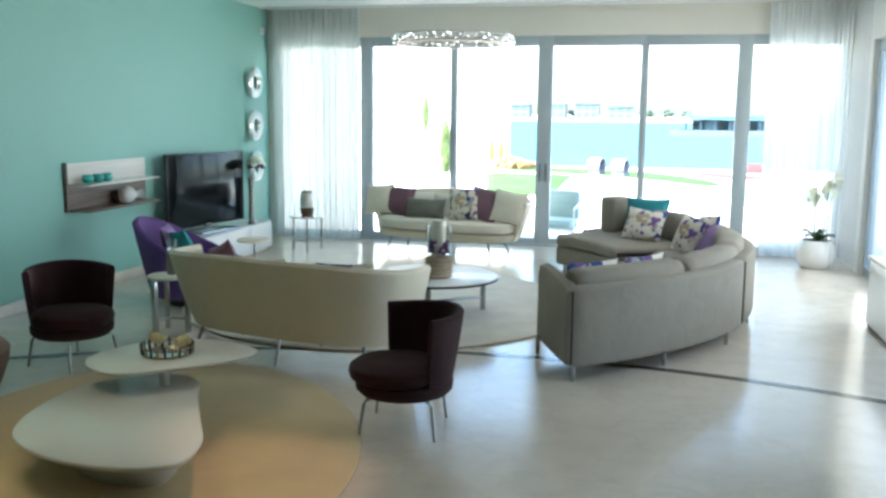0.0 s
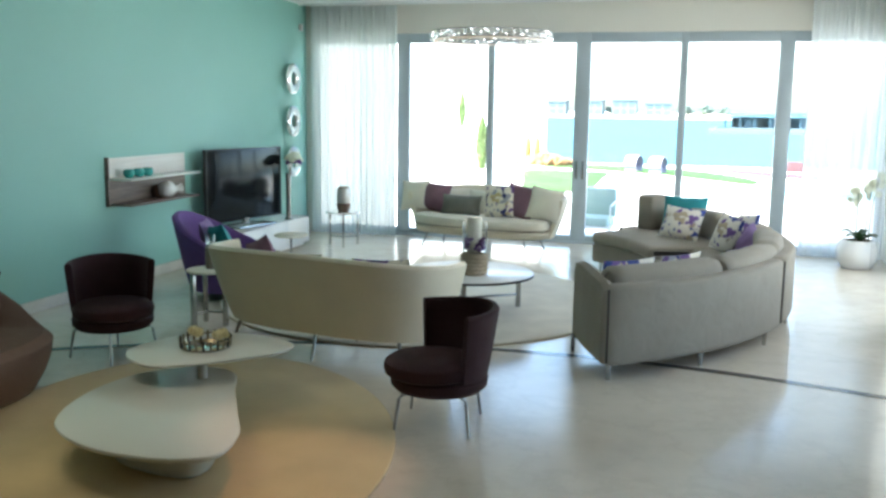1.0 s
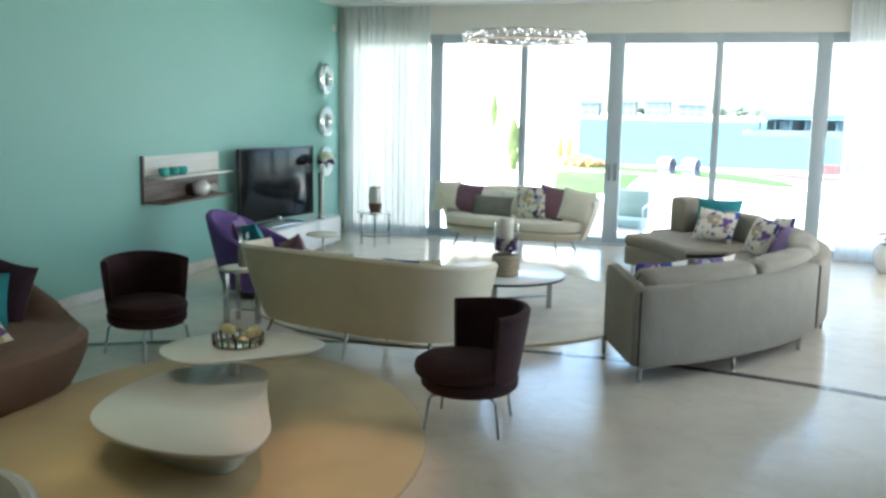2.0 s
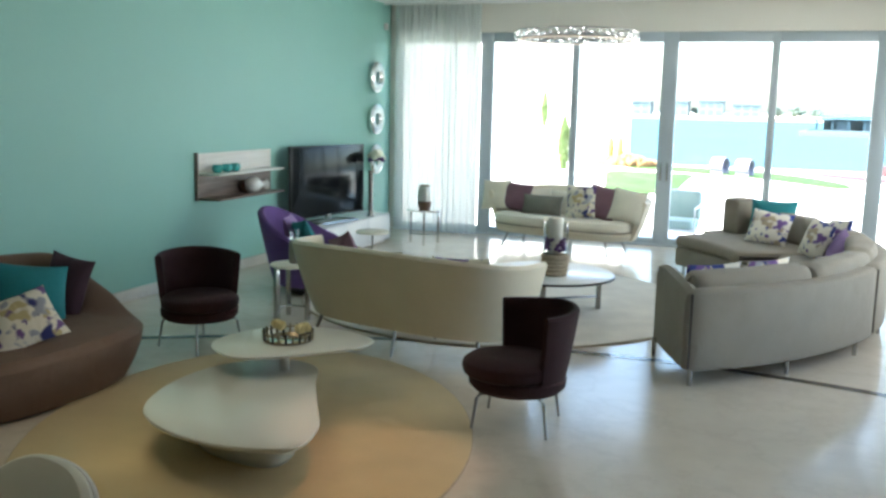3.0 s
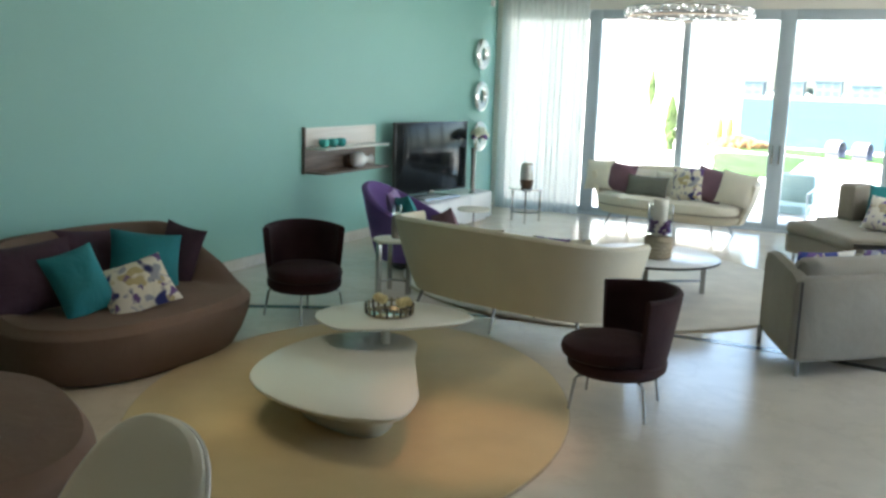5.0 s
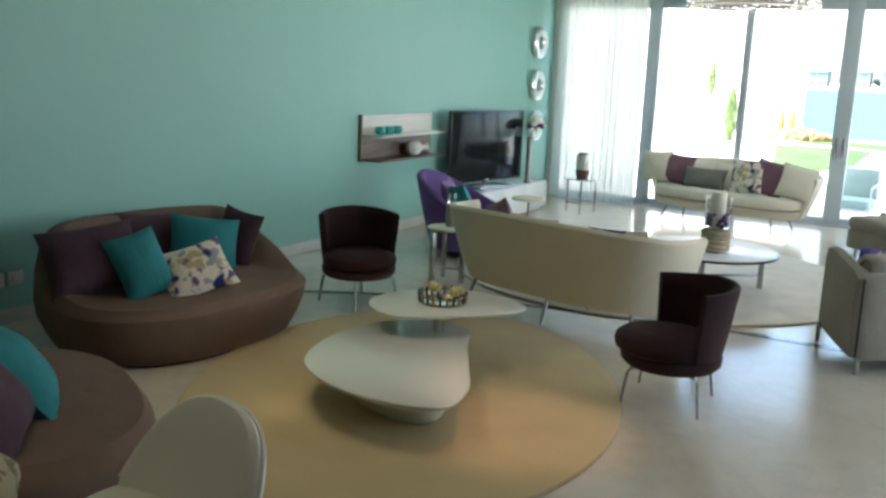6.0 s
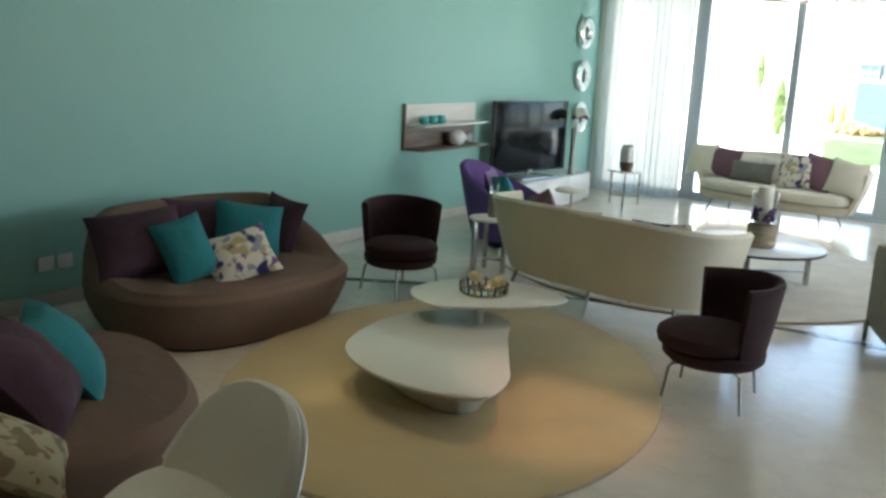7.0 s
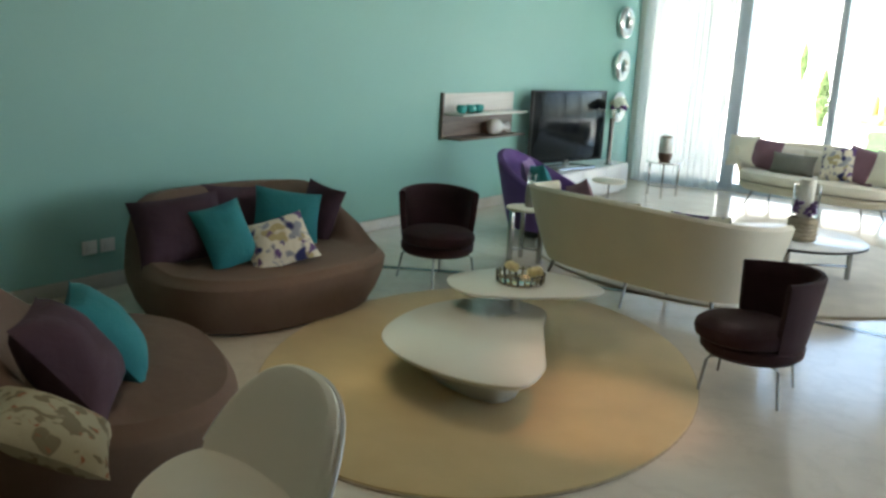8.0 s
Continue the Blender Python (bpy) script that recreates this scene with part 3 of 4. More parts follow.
RB = 3.46
g = thing("sectional_sofa", pose(0, 0, 0), "large curved grey wool sectional sofa with chaise end", "sofa")
part("seat_base", polar_block(GC, 2.66, RB - 0.1, -50, -30, 0.11, 0.33, 0.03), M_GREY, g)
part("seat_base", polar_block(GC, 2.64, RB - 0.1, -29.8, 18, 0.11, 0.33, 0.03), M_GREY, g)
part("chaise_base", polar_block(GC, 2.22, RB - 0.1, 18.3, 52, 0.11, 0.33, 0.03), M_GREY, g)
part("back", polar_block(GC, RB - 0.14, RB, -55.1, -18.3, 0.1, 0.685, 0.035, 30), M_GREY, g)
part("back", polar_block(GC, RB - 0.14, RB + 0.004, -18.0, 18, 0.1, 0.69, 0.04, 30), M_GREY, g)
part("back", polar_block(GC, RB - 0.14, RB, 18.3, 55, 0.1, 0.685, 0.035, 30), M_GREY, g)
part("arm", arm_panel(GC, (RB - 0.03, -55.6), (2.62, -51.2), 0.11, 0.1, 0.69, 0.745), M_GREY, g)
part("end_arm", polar_block(GC, 2.8, 3.32, 52.4, 54.8, 0.13, 0.47, 0.035, 4), M_GREY, g)
for a0, a1, r0 in ((-49.5, -30, 2.66), (-29.6, -6, 2.63), (-5.6, 18, 2.63)):
    part("seat_cushion", polar_block(GC, r0, 3.29, a0, a1, 0.33, 0.46, 0.05, 14, 0.01), M_GREY, g)
part("chaise_cushion", polar_block(GC, 2.2, 3.29, 18.5, 52, 0.33, 0.47, 0.05, 16, 0.01), M_GREY, g)
for k, (a0, a1) in enumerate(((-53.5, -33.4), (-33, -13.5), (-13, 6), (6.5, 26), (26.5, 46))):
    pad = polar_block(GC, 3.1, 3.35, a0, a1, 0.45, 0.775 - 0.006 * (k % 2), 0.075, 18, 0.05)
    for v in pad.verts:
        v.co += 0.014 * noise.noise_vector(v.co * 5.0 + Vector((k * 3.1, 0, 0))) * (1 if v.co.z > 0.6 else 0.3)
    part("back_cushion", pad, M_GREY, g)
part("end_cushion", polar_block(GC, 2.95, 3.27, 46.5, 51.5, 0.46, 0.89, 0.045, 6), M_GREY, g)
for deg in (-55.15, -18.15, 18.15):
    seam = [(GC[0] + (RB + 0.001) * math.cos(radians(deg)), GC[1] + (RB + 0.001) * math.sin(radians(deg)), z) for z in (0.13, 0.3, 0.45, 0.66)]
    part("piping", tube(seam, 0.009 if deg < -50 else 0.006), M_SEAM, g)
for a, r in ((-54.6, 3.43), (-52, 2.68), (-40, 3.43), (-23.8, 3.43), (-8, 3.42), (-20, 2.75), (15, 3.42), (38, 3.42), (50, 3.3), (50, 2.3), (22, 2.3)):
    x, y = GC[0] + r * math.cos(radians(a)), GC[1] + r * math.sin(radians(a))
    part("leg", tube([(x, y, 0.15), (x, y, 0.0)], 0.02, 10, 0.016), M_CHROME, g)


# ---- taupe blob sofas ----
def blob_sofa(m, label, hx=0.95, hy=0.62, zback=0.78, zseat=0.39, wrap=0.62, dip=0.0):
    """A one-piece upholstered island: its rim swells from the seat's front edge to a high wrapped back."""
    t = thing("sofa", m, label, "sofa", "taupe sofas")
    n = 72

    def ring(scale, zf, shift=0.0):
        out = []
        for i in range(n):
            a = 2 * math.pi * i / n
            c, s = math.cos(a), math.sin(a)
            px, py = math.copysign(abs(c) ** 0.8, c), math.copysign(abs(s) ** 0.8, s)
            b = max(0.0, min(1.0, (wrap - dip * max(0.0, c) - s) / 1.15))
            b = b * b * (3 - 2 * b)
            out.append((hx * px * scale, hy * py * scale + shift * b, zf(b)))
        return out
    rim = lambda b: zseat + (zback - zseat) * b
    rings = [ring(0.8, lambda b: 0.0), ring(0.86, lambda b: 0.015), ring(0.93, lambda b: 0.12), ring(0.985, lambda b: 0.24),
             ring(1.0, lambda b: 0.33), ring(0.99, lambda b: 0.33 + (rim(b) - 0.36) * 0.6, 0.01), ring(0.965, lambda b: rim(b) - 0.03, 0.03),
             ring(0.93, lambda b: rim(b) + 0.005, 0.05), ring(0.88, lambda b: rim(b) - 0.005 + 0.01, 0.08), ring(0.82, lambda b: rim(b) * 0.82 + 0.18 * zseat + 0.005, 0.12),
             ring(0.76, lambda b: zseat + (zback - zseat) * 0.25 * b + 0.008, 0.17), ring(0.7, lambda b: zseat + 0.012, 0.2), ring(0.35, lambda b: zseat + 0.02, 0.1), ring(0.02, lambda b: zseat + 0.02)]
    part("body", loft(rings[:12]), M_BROWN, t)
    part("seat", loft(rings[11:]), M_BROWN, t)
    return t


blob_sofa(facing(-4.38, 4.42, -3), "taupe-brown one-piece upholstered sofa piled with cushions", 0.95, 0.7, 0.78, 0.38, 0.5, 0.3)
blob_sofa(facing(-3.28, 2.23, 60), "taupe-brown one-piece upholstered sofa at the rug's edge", 0.82, 0.66, 0.72, 0.4, 0.1)


# ---- cream tub chair ----
tub = thing("armchair", facing(-1.9, 1.785, -104), "white leather lounge chair with a rounded reclined back", "armchair")
part("shell", shell(0.4, 0.17, 2.3, 0.18, 0.745, 0.41, 0.14, 0.05, 226, 56, 0.2, crest=2.2), M_WLEATHER, tub)
tub_plan = smooth_outline([(0.0, -0.24), (0.24, -0.24), (0.365, -0.2), (0.375, -0.06), (0.31, 0.08), (0.18, 0.22), (0.0, 0.29), (-0.18, 0.22), (-0.31, 0.08), (-0.375, -0.06), (-0.365, -0.2), (-0.24, -0.24)], 6)
part("seat_cushion", slab(tub_plan, 0.17, 0.4, 0.035, 0.05), M_WLEATHER, tub)
rim_path = []
for i in range(49):
    f = i / 48 * 2 - 1
    th = radians(-90 + 67 * f)
    c, q = math.cos(th), math.sin(th)
    zt = 0.745 + (0.41 - 0.745) * abs(f) ** 2.2
    k = 1 + 0.14 * (zt - 0.18)
    rim_path.append((0.404 * k * math.copysign(abs(c) ** (2 / 2.3), c), 0.174 * k * math.copysign(abs(q) ** (2 / 2.3), q) - 0.2 * max(0, -q), zt))
part("piping", tube(rim_path, 0.009, 6), M_GLOSS, tub, "white edge piping")
for k in range(4):
    a = radians(45 + 90 * k)
    part("leg", tube([(0.2 * math.cos(a), 0.2 * math.sin(a), 0.19), (0.27 * math.cos(a), 0.27 * math.sin(a), 0)], 0.014, 8, 0.009), M_CHROME, tub)


# ---- violet lounge chair ----
vio = thing("lounge_chair", facing(-4.13, 8.24, 6), "violet wool egg-shaped lounge chair with cushions", "armchair")
part("shell", shell(0.41, 0.43, 2.1, 0.09, 0.82, 0.42, 0.36, 0.06, 90, 56, 0.04), M_PURPLE, vio)
part("seat_cushion", lathe([(0.28, 0.12), (0.36, 0.14), (0.4, 0.22), (0.42, 0.34), (0.38, 0.4), (0.0, 0.41)], 36), M_PURPLE, vio)
part("plinth", lathe([(0.26, 0.0), (0.28, 0.01), (0.28, 0.11), (0.26, 0.12)], 32), M_DARK, vio)


# ---- low white pebble table ----
low = [(-2.52, 3.62), (-2.84, 3.86), (-2.98, 4.3), (-2.93, 4.72), (-2.68, 5.0), (-2.38, 4.95), (-2.2, 4.62), (-2.0, 4.27), (-1.83, 3.95), (-1.82, 3.66), (-2.12, 3.55)]
high = [(-2.66, 4.47), (-2.92, 4.62), (-2.98, 4.88), (-2.78, 5.25), (-2.43, 5.33), (-2.1, 5.2), (-2.07, 5.02), (-2.2, 4.82), (-2.42, 4.6)]
pt = thing("coffee_table", Matrix(), "white lacquered two-tier pebble-shaped coffee table on the round rug", "coffee table")
part("lower_top", slab(smooth_outline(low), 0.235, 0.27, 0.01, 0.015), M_LACQ, pt)
part("upper_top", slab(smooth_outline(high), 0.395, 0.42, 0.009, 0.012), M_LACQ, pt)
foot = smooth_outline([(-2.2, 3.86), (-2.62, 4.0), (-2.66, 4.35), (-2.4, 4.5), (-2.1, 4.25), (-2.02, 3.95)])
fc = sum((Vector(p) for p in foot), Vector((0, 0))) / len(foot)
part("pedestal", loft([[(*(fc + (Vector(p) - fc) * s), z) for p in foot] for s, z in ((0.86, 0.02), (0.9, 0.03), (1.06, 0.15), (1.2, 0.237))]), M_LACQ, pt)
part("post", tube([(-2.5, 4.78, 0.26), (-2.5, 4.78, 0.4)], 0.03, 16), M_LACQ, pt)

# tray with studded rim and flowers
tray = thing("tray", pose(-2.56, 4.93, 0.42), "round dark mirrored tray with a studded bronze rim", "tray")
part("plate", lathe([(0.0, 0.0), (0.145, 0.0), (0.15, 0.006), (0.14, 0.01), (0.0, 0.01)], 32), M_MIRROR, tray)
part("lower_ring", moved(loft([[((0.15 + 0.006 * math.cos(b)) * math.cos(a), (0.15 + 0.006 * math.cos(b)) * math.sin(a), 0.01 + 0.006 * math.sin(b)) for b in (k * math.pi / 3 for k in range(6))] for a in (2 * math.pi * i / 40 for i in range(41))], cap0=False, cap1=False), Matrix()), M_BRONZE, tray)
part("upper_ring", moved(loft([[((0.155 + 0.005 * math.cos(b)) * math.cos(a), (0.155 + 0.005 * math.cos(b)) * math.sin(a), 0.052 + 0.005 * math.sin(b)) for b in (k * math.pi / 3 for k in range(6))] for a in (2 * math.pi * i / 40 for i in range(41))], cap0=False, cap1=False), Matrix()), M_BRONZE, tray)
for k in range(22):
    a = 2 * math.pi * k / 22
    d = Vector((math.cos(a), math.sin(a), 0))
    part("stud", tube([d * 0.15 + Vector((0, 0, 0.008)), d * 0.156 + Vector((0, 0, 0.072))], 0.008, 6, 0.006), M_BRONZE if k % 2 else M_DARK, tray)


def bloom(name, m, material, r, petals, label, group):
    """A flower of cupped petals round a small heart, on a short stalk."""
    t = thing(name, m, label, "flower", group)
    for k in range(petals):
        ring_no = k % 3
        a = 2.4 * k
        tilt = 0.35 + 0.35 * ring_no
        bm = bmesh.new()
        rows = []
        for i in range(5):
            u = i / 4
            w = r * 0.55 * math.sin(math.pi * (0.12 + 0.8 * u))
            rr, zz = r * u * math.cos(tilt + 0.5 * u), r * u * math.sin(tilt + 0.5 * u)
            rows.append([bm.verts.new((rr - 0.15 * r * abs(s) * u, s * w, zz + 0.12 * r * s * s)) for s in (-1, -0.4, 0.4, 1)])
        for p, q in zip(rows, rows[1:]):
            for i in range(3):
                bm.faces.new((p[i], p[i + 1], q[i + 1], q[i]))
        part("petal", moved(bm, Matrix.Rotation(a, 4, "Z")), material, t)
    return t


for k, (a, rr, zz) in enumerate(((150, 0.085, 0.045), (170, 0.1, 0.06), (30, 0.095, 0.05), (10, 0.07, 0.045))):
    x, y = -2.56 + rr * math.cos(radians(a)), 4.93 + rr * math.sin(radians(a))
    bloom("flower", pose(x, y, 0.42 + zz, 15, 10 * k, 40 * k), M_YPETAL, 0.062, 9, "cream-yellow blossom lying in the studded tray", "blossoms in the tray")


# ---- glass coffee table, candle vase ----
ct = thing("coffee_table", pose(-1.68, 8.25, 0.02), "round mirror-topped coffee table on steel legs", "coffee table")
part("tabletop", moved(lathe([(0.0, 0.0), (0.585, 0.0), (0.6, 0.008), (0.6, 0.02), (0.59, 0.026), (0.0, 0.026)], 64), pose(0, 0, 0.35)), M_GLOSS, ct, "glossy white glass top")
part("rim", moved(lathe([(0.59, -0.004), (0.606, -0.002), (0.607, 0.016), (0.6, 0.019)], 64), pose(0, 0, 0.35)), M_DARK, ct, "dark edge band")
for k in range(3):
    a = radians(38 + 120 * k)
    d = Vector((math.cos(a), math.sin(a), 0))
    part("leg", tube([d * 0.52 + Vector((0, 0, 0.352)), d * 0.52], 0.025, 12), M_CHROME, ct)
    part("stretcher", tube([Vector((0, 0, 0.12)), d * 0.5 + Vector((0, 0, 0.12))], 0.011, 8), M_CHROME, ct)

cv = thing("candle_vase", pose(-1.6, 8.1, 0.396) @ Matrix.Diagonal((1.12, 1.12, 0.93, 1)), "glass cylinder with ivory candle, violet flowers and straw-wrapped foot", "vase")
part("wrapped_foot", lathe([(0.09, 0.0)] + [(0.105 + 0.008 * (k % 2), 0.012 + 0.0185 * k) for k in range(11)] + [(0.1, 0.215), (0.0, 0.215)], 32), M_STRAW, cv)
for k in range(5):
    part("wrap_cord", moved(loft([[((0.113 + 0.006 * math.cos(b)) * math.cos(a), (0.113 + 0.006 * math.cos(b)) * math.sin(a), 0.006 * math.sin(b)) for b in (q * math.pi / 3 for q in range(6))] for a in (2 * math.pi * i / 32 for i in range(33))], cap0=False, cap1=False), pose(0, 0, 0.03 + 0.042 * k)), M_STRAW, cv)
part("cylinder", lathe([(0.098, 0.215), (0.1, 0.52), (0.094, 0.52), (0.092, 0.23), (0.0, 0.23)], 40), M_GLASS, cv).visible_shadow = False
part("candle", lathe([(0.056, 0.23), (0.058, 0.24), (0.058, 0.565), (0.05, 0.575), (0.0, 0.565)], 24), M_WAX, cv)
bl = bmesh.new()
rng = random.Random(4)
for k in range(46):
    a, z = rng.uniform(0, 6.28), rng.uniform(0.245, 0.37)
    one = bmesh.new()
    bmesh.ops.create_icosphere(one, subdivisions=1, radius=rng.uniform(0.016, 0.026))
    for v in one.verts:
        v.co *= 1 + 0.35 * noise.noise(v.co * 60 + Vector((k, 0, 0)))
    join(bl, moved(one, Matrix.Translation((0.07 * math.cos(a), 0.07 * math.sin(a), z))))
part("flower_heads", bl, M_VIOLET, cv)


# ---- side tables ----
def tripod_table(m, r, h, label, top_mat, legs=3, w=0.014):
    t = thing("side_table", m, label, "side table")
    part("tabletop", lathe([(0.0, h - 0.025), (r - 0.01, h - 0.025), (r, h - 0.018), (r, h - 0.006), (r - 0.006, h), (0, h)], 40), top_mat, t)
    for k in range(legs):
        a = radians(30 + 360 / legs * k)
        d = Vector((math.cos(a), math.sin(a), 0))
        part("leg", box(-w, w, -w, w, 0, h - 0.024, 0.003), M_CHROME, t).matrix_basis = Matrix.Translation(d * (r - 0.025)) @ Matrix.Rotation(a, 4, "Z")
        part("stretcher", tube([Vector((0, 0, 0.12)), d * (r - 0.03) + Vector((0, 0, 0.12))], 0.009, 8), M_CHROME, t)
    return t


tripod_table(pose(-4.33, 11.82, 0, 0, 0, 20), 0.245, 0.48, "small round steel side table beside the curtain", M_MIRROR)
jar = thing("decor_jar", pose(-4.33, 11.82, 0.48) @ Matrix.Scale(1.13, 4), "silver and brown banded lidded jar on the side table", "jar")
part("lower_body", lathe([(0.06, 0.0), (0.075, 0.02), (0.082, 0.06), (0.084, 0.1)], 28), M_BROWNV, jar, "brown lower body")
part("upper_body", lathe([(0.084, 0.1), (0.084, 0.2), (0.078, 0.26), (0.065, 0.28), (0.0, 0.28)], 28), M_SILVER, jar, "silvery upper body")
part("lid", lathe([(0.068, 0.28), (0.07, 0.292), (0.05, 0.3), (0.0, 0.302)], 28), M_BRONZE, jar)
tripod_table(pose(-3.72, 7.02, 0, 0, 0, -142), 0.18, 0.5, "small round cream side table at the cream sofa's end", M_CREAMC, 3, 0.02)
slim = thing("vase", pose(-3.7, 7.05, 0.5), "slim taupe vase with clear glass collar on the side table", "vase")
part("body", lathe([(0.04, 0.0), (0.048, 0.01), (0.05, 0.1), (0.046, 0.18), (0.036, 0.215), (0.0, 0.21)], 28), M_TAUPE, slim)
part("collar", lathe([(0.034, 0.212), (0.038, 0.23), (0.04, 0.3), (0.036, 0.3), (0.034, 0.235), (0.0, 0.222)], 28), M_GLASS, slim, "clear glass collar")
ct2 = thing("side_table", pose(-4.28, 9.98, 0, 0, 0, 10), "small round cream cantilever side table on one steel post", "side table")
part("tabletop", lathe([(0.0, 0.37), (0.19, 0.37), (0.2, 0.377), (0.2, 0.393), (0.19, 0.4), (0, 0.4)], 40), M_CREAMC, ct2)
part("post", tube([(0, 0, 0.015), (0, 0, 0.372)], 0.012, 10), M_CHROME, ct2)
part("foot", tube([(-0.12, 0, 0.012), (0.26, 0.0, 0.012)], 0.011, 8), M_CHROME, ct2)


# ---- television on its console ----
con = thing("media_console", Matrix(), "long low glossy white media console along the turquoise wall", "console")
part("body", box(-5.44, -4.84, 9.7, 11.8, 0.04, 0.4, 0.008), M_GLOSS, con)
part("plinth", box(-5.4, -4.9, 9.75, 11.75, 0.0, 0.042, 0.004), M_WHITE, con)
for k in range(3):
    part("drawer_front", box(-4.842, -4.828, 9.72 + 0.69 * k, 9.72 + 0.69 * k + 0.684, 0.06, 0.385, 0.004), M_GLOSS, con)
tv = thing("television", pose(-5.14, 10.5, 0.4, 0, 0, -11), "large black flat-screen television on a chrome stand, switched off", "television")
casing = part("casing", box(-0.035, 0.02, -0.745, 0.745, 0.075, 0.975, 0.012), M_DARK, tv)
part("screen", box(0.019, 0.024, -0.725, 0.725, 0.1, 0.955, 0.002), M_SCREEN, casing)
part("neck", box(-0.02, 0.02, -0.05, 0.05, 0.02, 0.14, 0.008), M_CHROME, tv)
part("stand", tube([(-0.12, -0.3, 0.012), (0.2, -0.36, 0.012), (0.2, 0.36, 0.012), (-0.12, 0.3, 0.012), (-0.12, -0.3, 0.012)], 0.012, 8), M_CHROME, tv)

vase = thing("flower_vase", pose(-4.9, 11.27, 0.4), "slim tall steel vase with a white and violet bloom", "vase")
part("stem_vase", lathe([(0.05, 0.0), (0.055, 0.01), (0.035, 0.03), (0.03, 0.3), (0.035, 0.6), (0.04, 0.62), (0.034, 0.62)], 24), M_CHROME, vase)
part("stalk", tube([(0, 0, 0.3), (0.01, 0, 0.62), (0.06, 0.03, 0.78)], 0.006, 6), M_STEM, vase)
for k in range(9):
    pm = bmesh.new()
    bmesh.ops.create_icosphere(pm, subdivisions=2, radius=0.068)
    for v in pm.verts:
        v.co = Vector((v.co.x * 1.3, v.co.y * 0.8, v.co.z * 0.45)) * (1 + 0.2 * noise.noise(v.co * 40 + Vector((k, 1, 0))))
    a = 0.7 * k
    part("petal", moved(pm, Matrix.Translation((0.07 + 0.05 * math.cos(a), 0.03 + 0.07 * math.sin(a), 0.79 + 0.03 * (k % 3))) @ Matrix.Rotation(a, 4, "Z") @ Matrix.Rotation(0.6, 4, "Y")), M_PETAL if k % 3 else M_VIOLET, vase)


# ---- wall shelf with pots ----
sh = thing("wall_shelf", pose(XL, 8.1, 0), "grey walnut and pale wall shelf unit with two boards", "shelf")
part("side_panel", box(0.0, 0.04, 0.0, 0.025, 0.86, 1.36, 0.003), M_WALNUT, sh)
part("upper_back", box(0.002, 0.026, 0.025, 1.5, 1.13, 1.35, 0.002), M_PALE, sh)
part("lower_back", box(0.002, 0.024, 0.025, 1.5, 0.875, 1.125, 0.002), M_WALNUT, sh)
part("upper_board", box(0.026, 0.29, 0.025, 1.38, 1.128, 1.146, 0.002), M_LACQ, sh)
part("lower_board", box(0.024, 0.29, 0.025, 1.38, 0.866, 0.884, 0.002), M_WALNUT, sh)
bowl = tagged(link("bowl", lathe([(0.035, 0.0), (0.05, 0.008), (0.072, 0.045), (0.07, 0.085), (0.055, 0.105), (0.05, 0.1), (0.062, 0.08), (0.06, 0.04), (0.0, 0.012)], 28), M_BOWL, m=pose(XL + 0.15, 8.3, 1.146) @ Matrix.Scale(0.82, 4)), "small round turquoise glazed bowl on the shelf", "bowl", "turquoise bowls")
for y in (8.48, 8.64):
    copy_thing(bowl, pose(XL + 0.15, y, 1.146, 0, 0, y * 50))
wv = thing("vase", pose(XL + 0.18, 8.97, 0.884 + 0.092, -90, 0, -30) @ Matrix.Scale(1.22, 4), "white ceramic bottle vase lying on the lower board", "vase")
part("body", lathe([(0.0, -0.09), (0.04, -0.085), (0.066, -0.06), (0.075, -0.01), (0.07, 0.03), (0.05, 0.055)], 32), M_CERAM, wv)
part("neck", lathe([(0.05, 0.055), (0.03, 0.075), (0.028, 0.095), (0.05, 0.135), (0.045, 0.135), (0.023, 0.095)], 32), M_CERAM, wv)
tagged(link("bowl", lathe([(0.04, 0.0), (0.07, 0.02), (0.085, 0.07), (0.075, 0.12), (0.055, 0.14), (0.05, 0.135), (0.065, 0.11), (0.0, 0.03)], 28), M_BROWNV, m=pose(XL + 0.09, 8.95, 0.884)), "round brown glazed bowl beside the white vase", "bowl")


# ---- ring mirrors, sockets, sensor ----
def ring_mirror(z):
    t = thing("ring_mirror", pose(XL + 0.054, 12.57, z), "round silvered wall ring with a convex mirror face", "mirror", "silver wall rings")
    rings = []
    for i in range(49):
        a = 2 * math.pi * i / 48
        rings.append([((0.055 * math.cos(b)), (0.155 + 0.072 * math.sin(b)) * math.cos(a), (0.155 + 0.072 * math.sin(b)) * math.sin(a)) for b in (k * math.pi / 8 for k in range(16))])
    part("ring", loft(rings, cap0=False, cap1=False), M_MIRROR, t)
    return t


for z in (2.29, 1.68, 1.09):
    ring_mirror(z)
for y in (3.78, 3.93):
    s = thing("wall_socket", pose(XL, y, 0.32), "white square wall socket on the turquoise wall", "socket", "wall sockets")
    part("plate", box(0.0, 0.009, -0.062, 0.062, -0.05, 0.05, 0.003), M_SOCKET, s)
    part("insert", box(0.008, 0.012, -0.03, 0.03, -0.03, 0.03, 0.002), M_SOCKET, s)
tagged(link("wall_sensor", box(XL, XL + 0.05, 12.93, 13.0, 3.0, 3.1, 0.01), M_SOCKET), "small white alarm sensor high in the corner", "sensor")


# ---- crystal chandelier ----
CH = (-1.72, 9.15, 2.58)
ch = thing("chandelier", pose(*CH), "round crystal ring chandelier hung on thin wires", "chandelier")


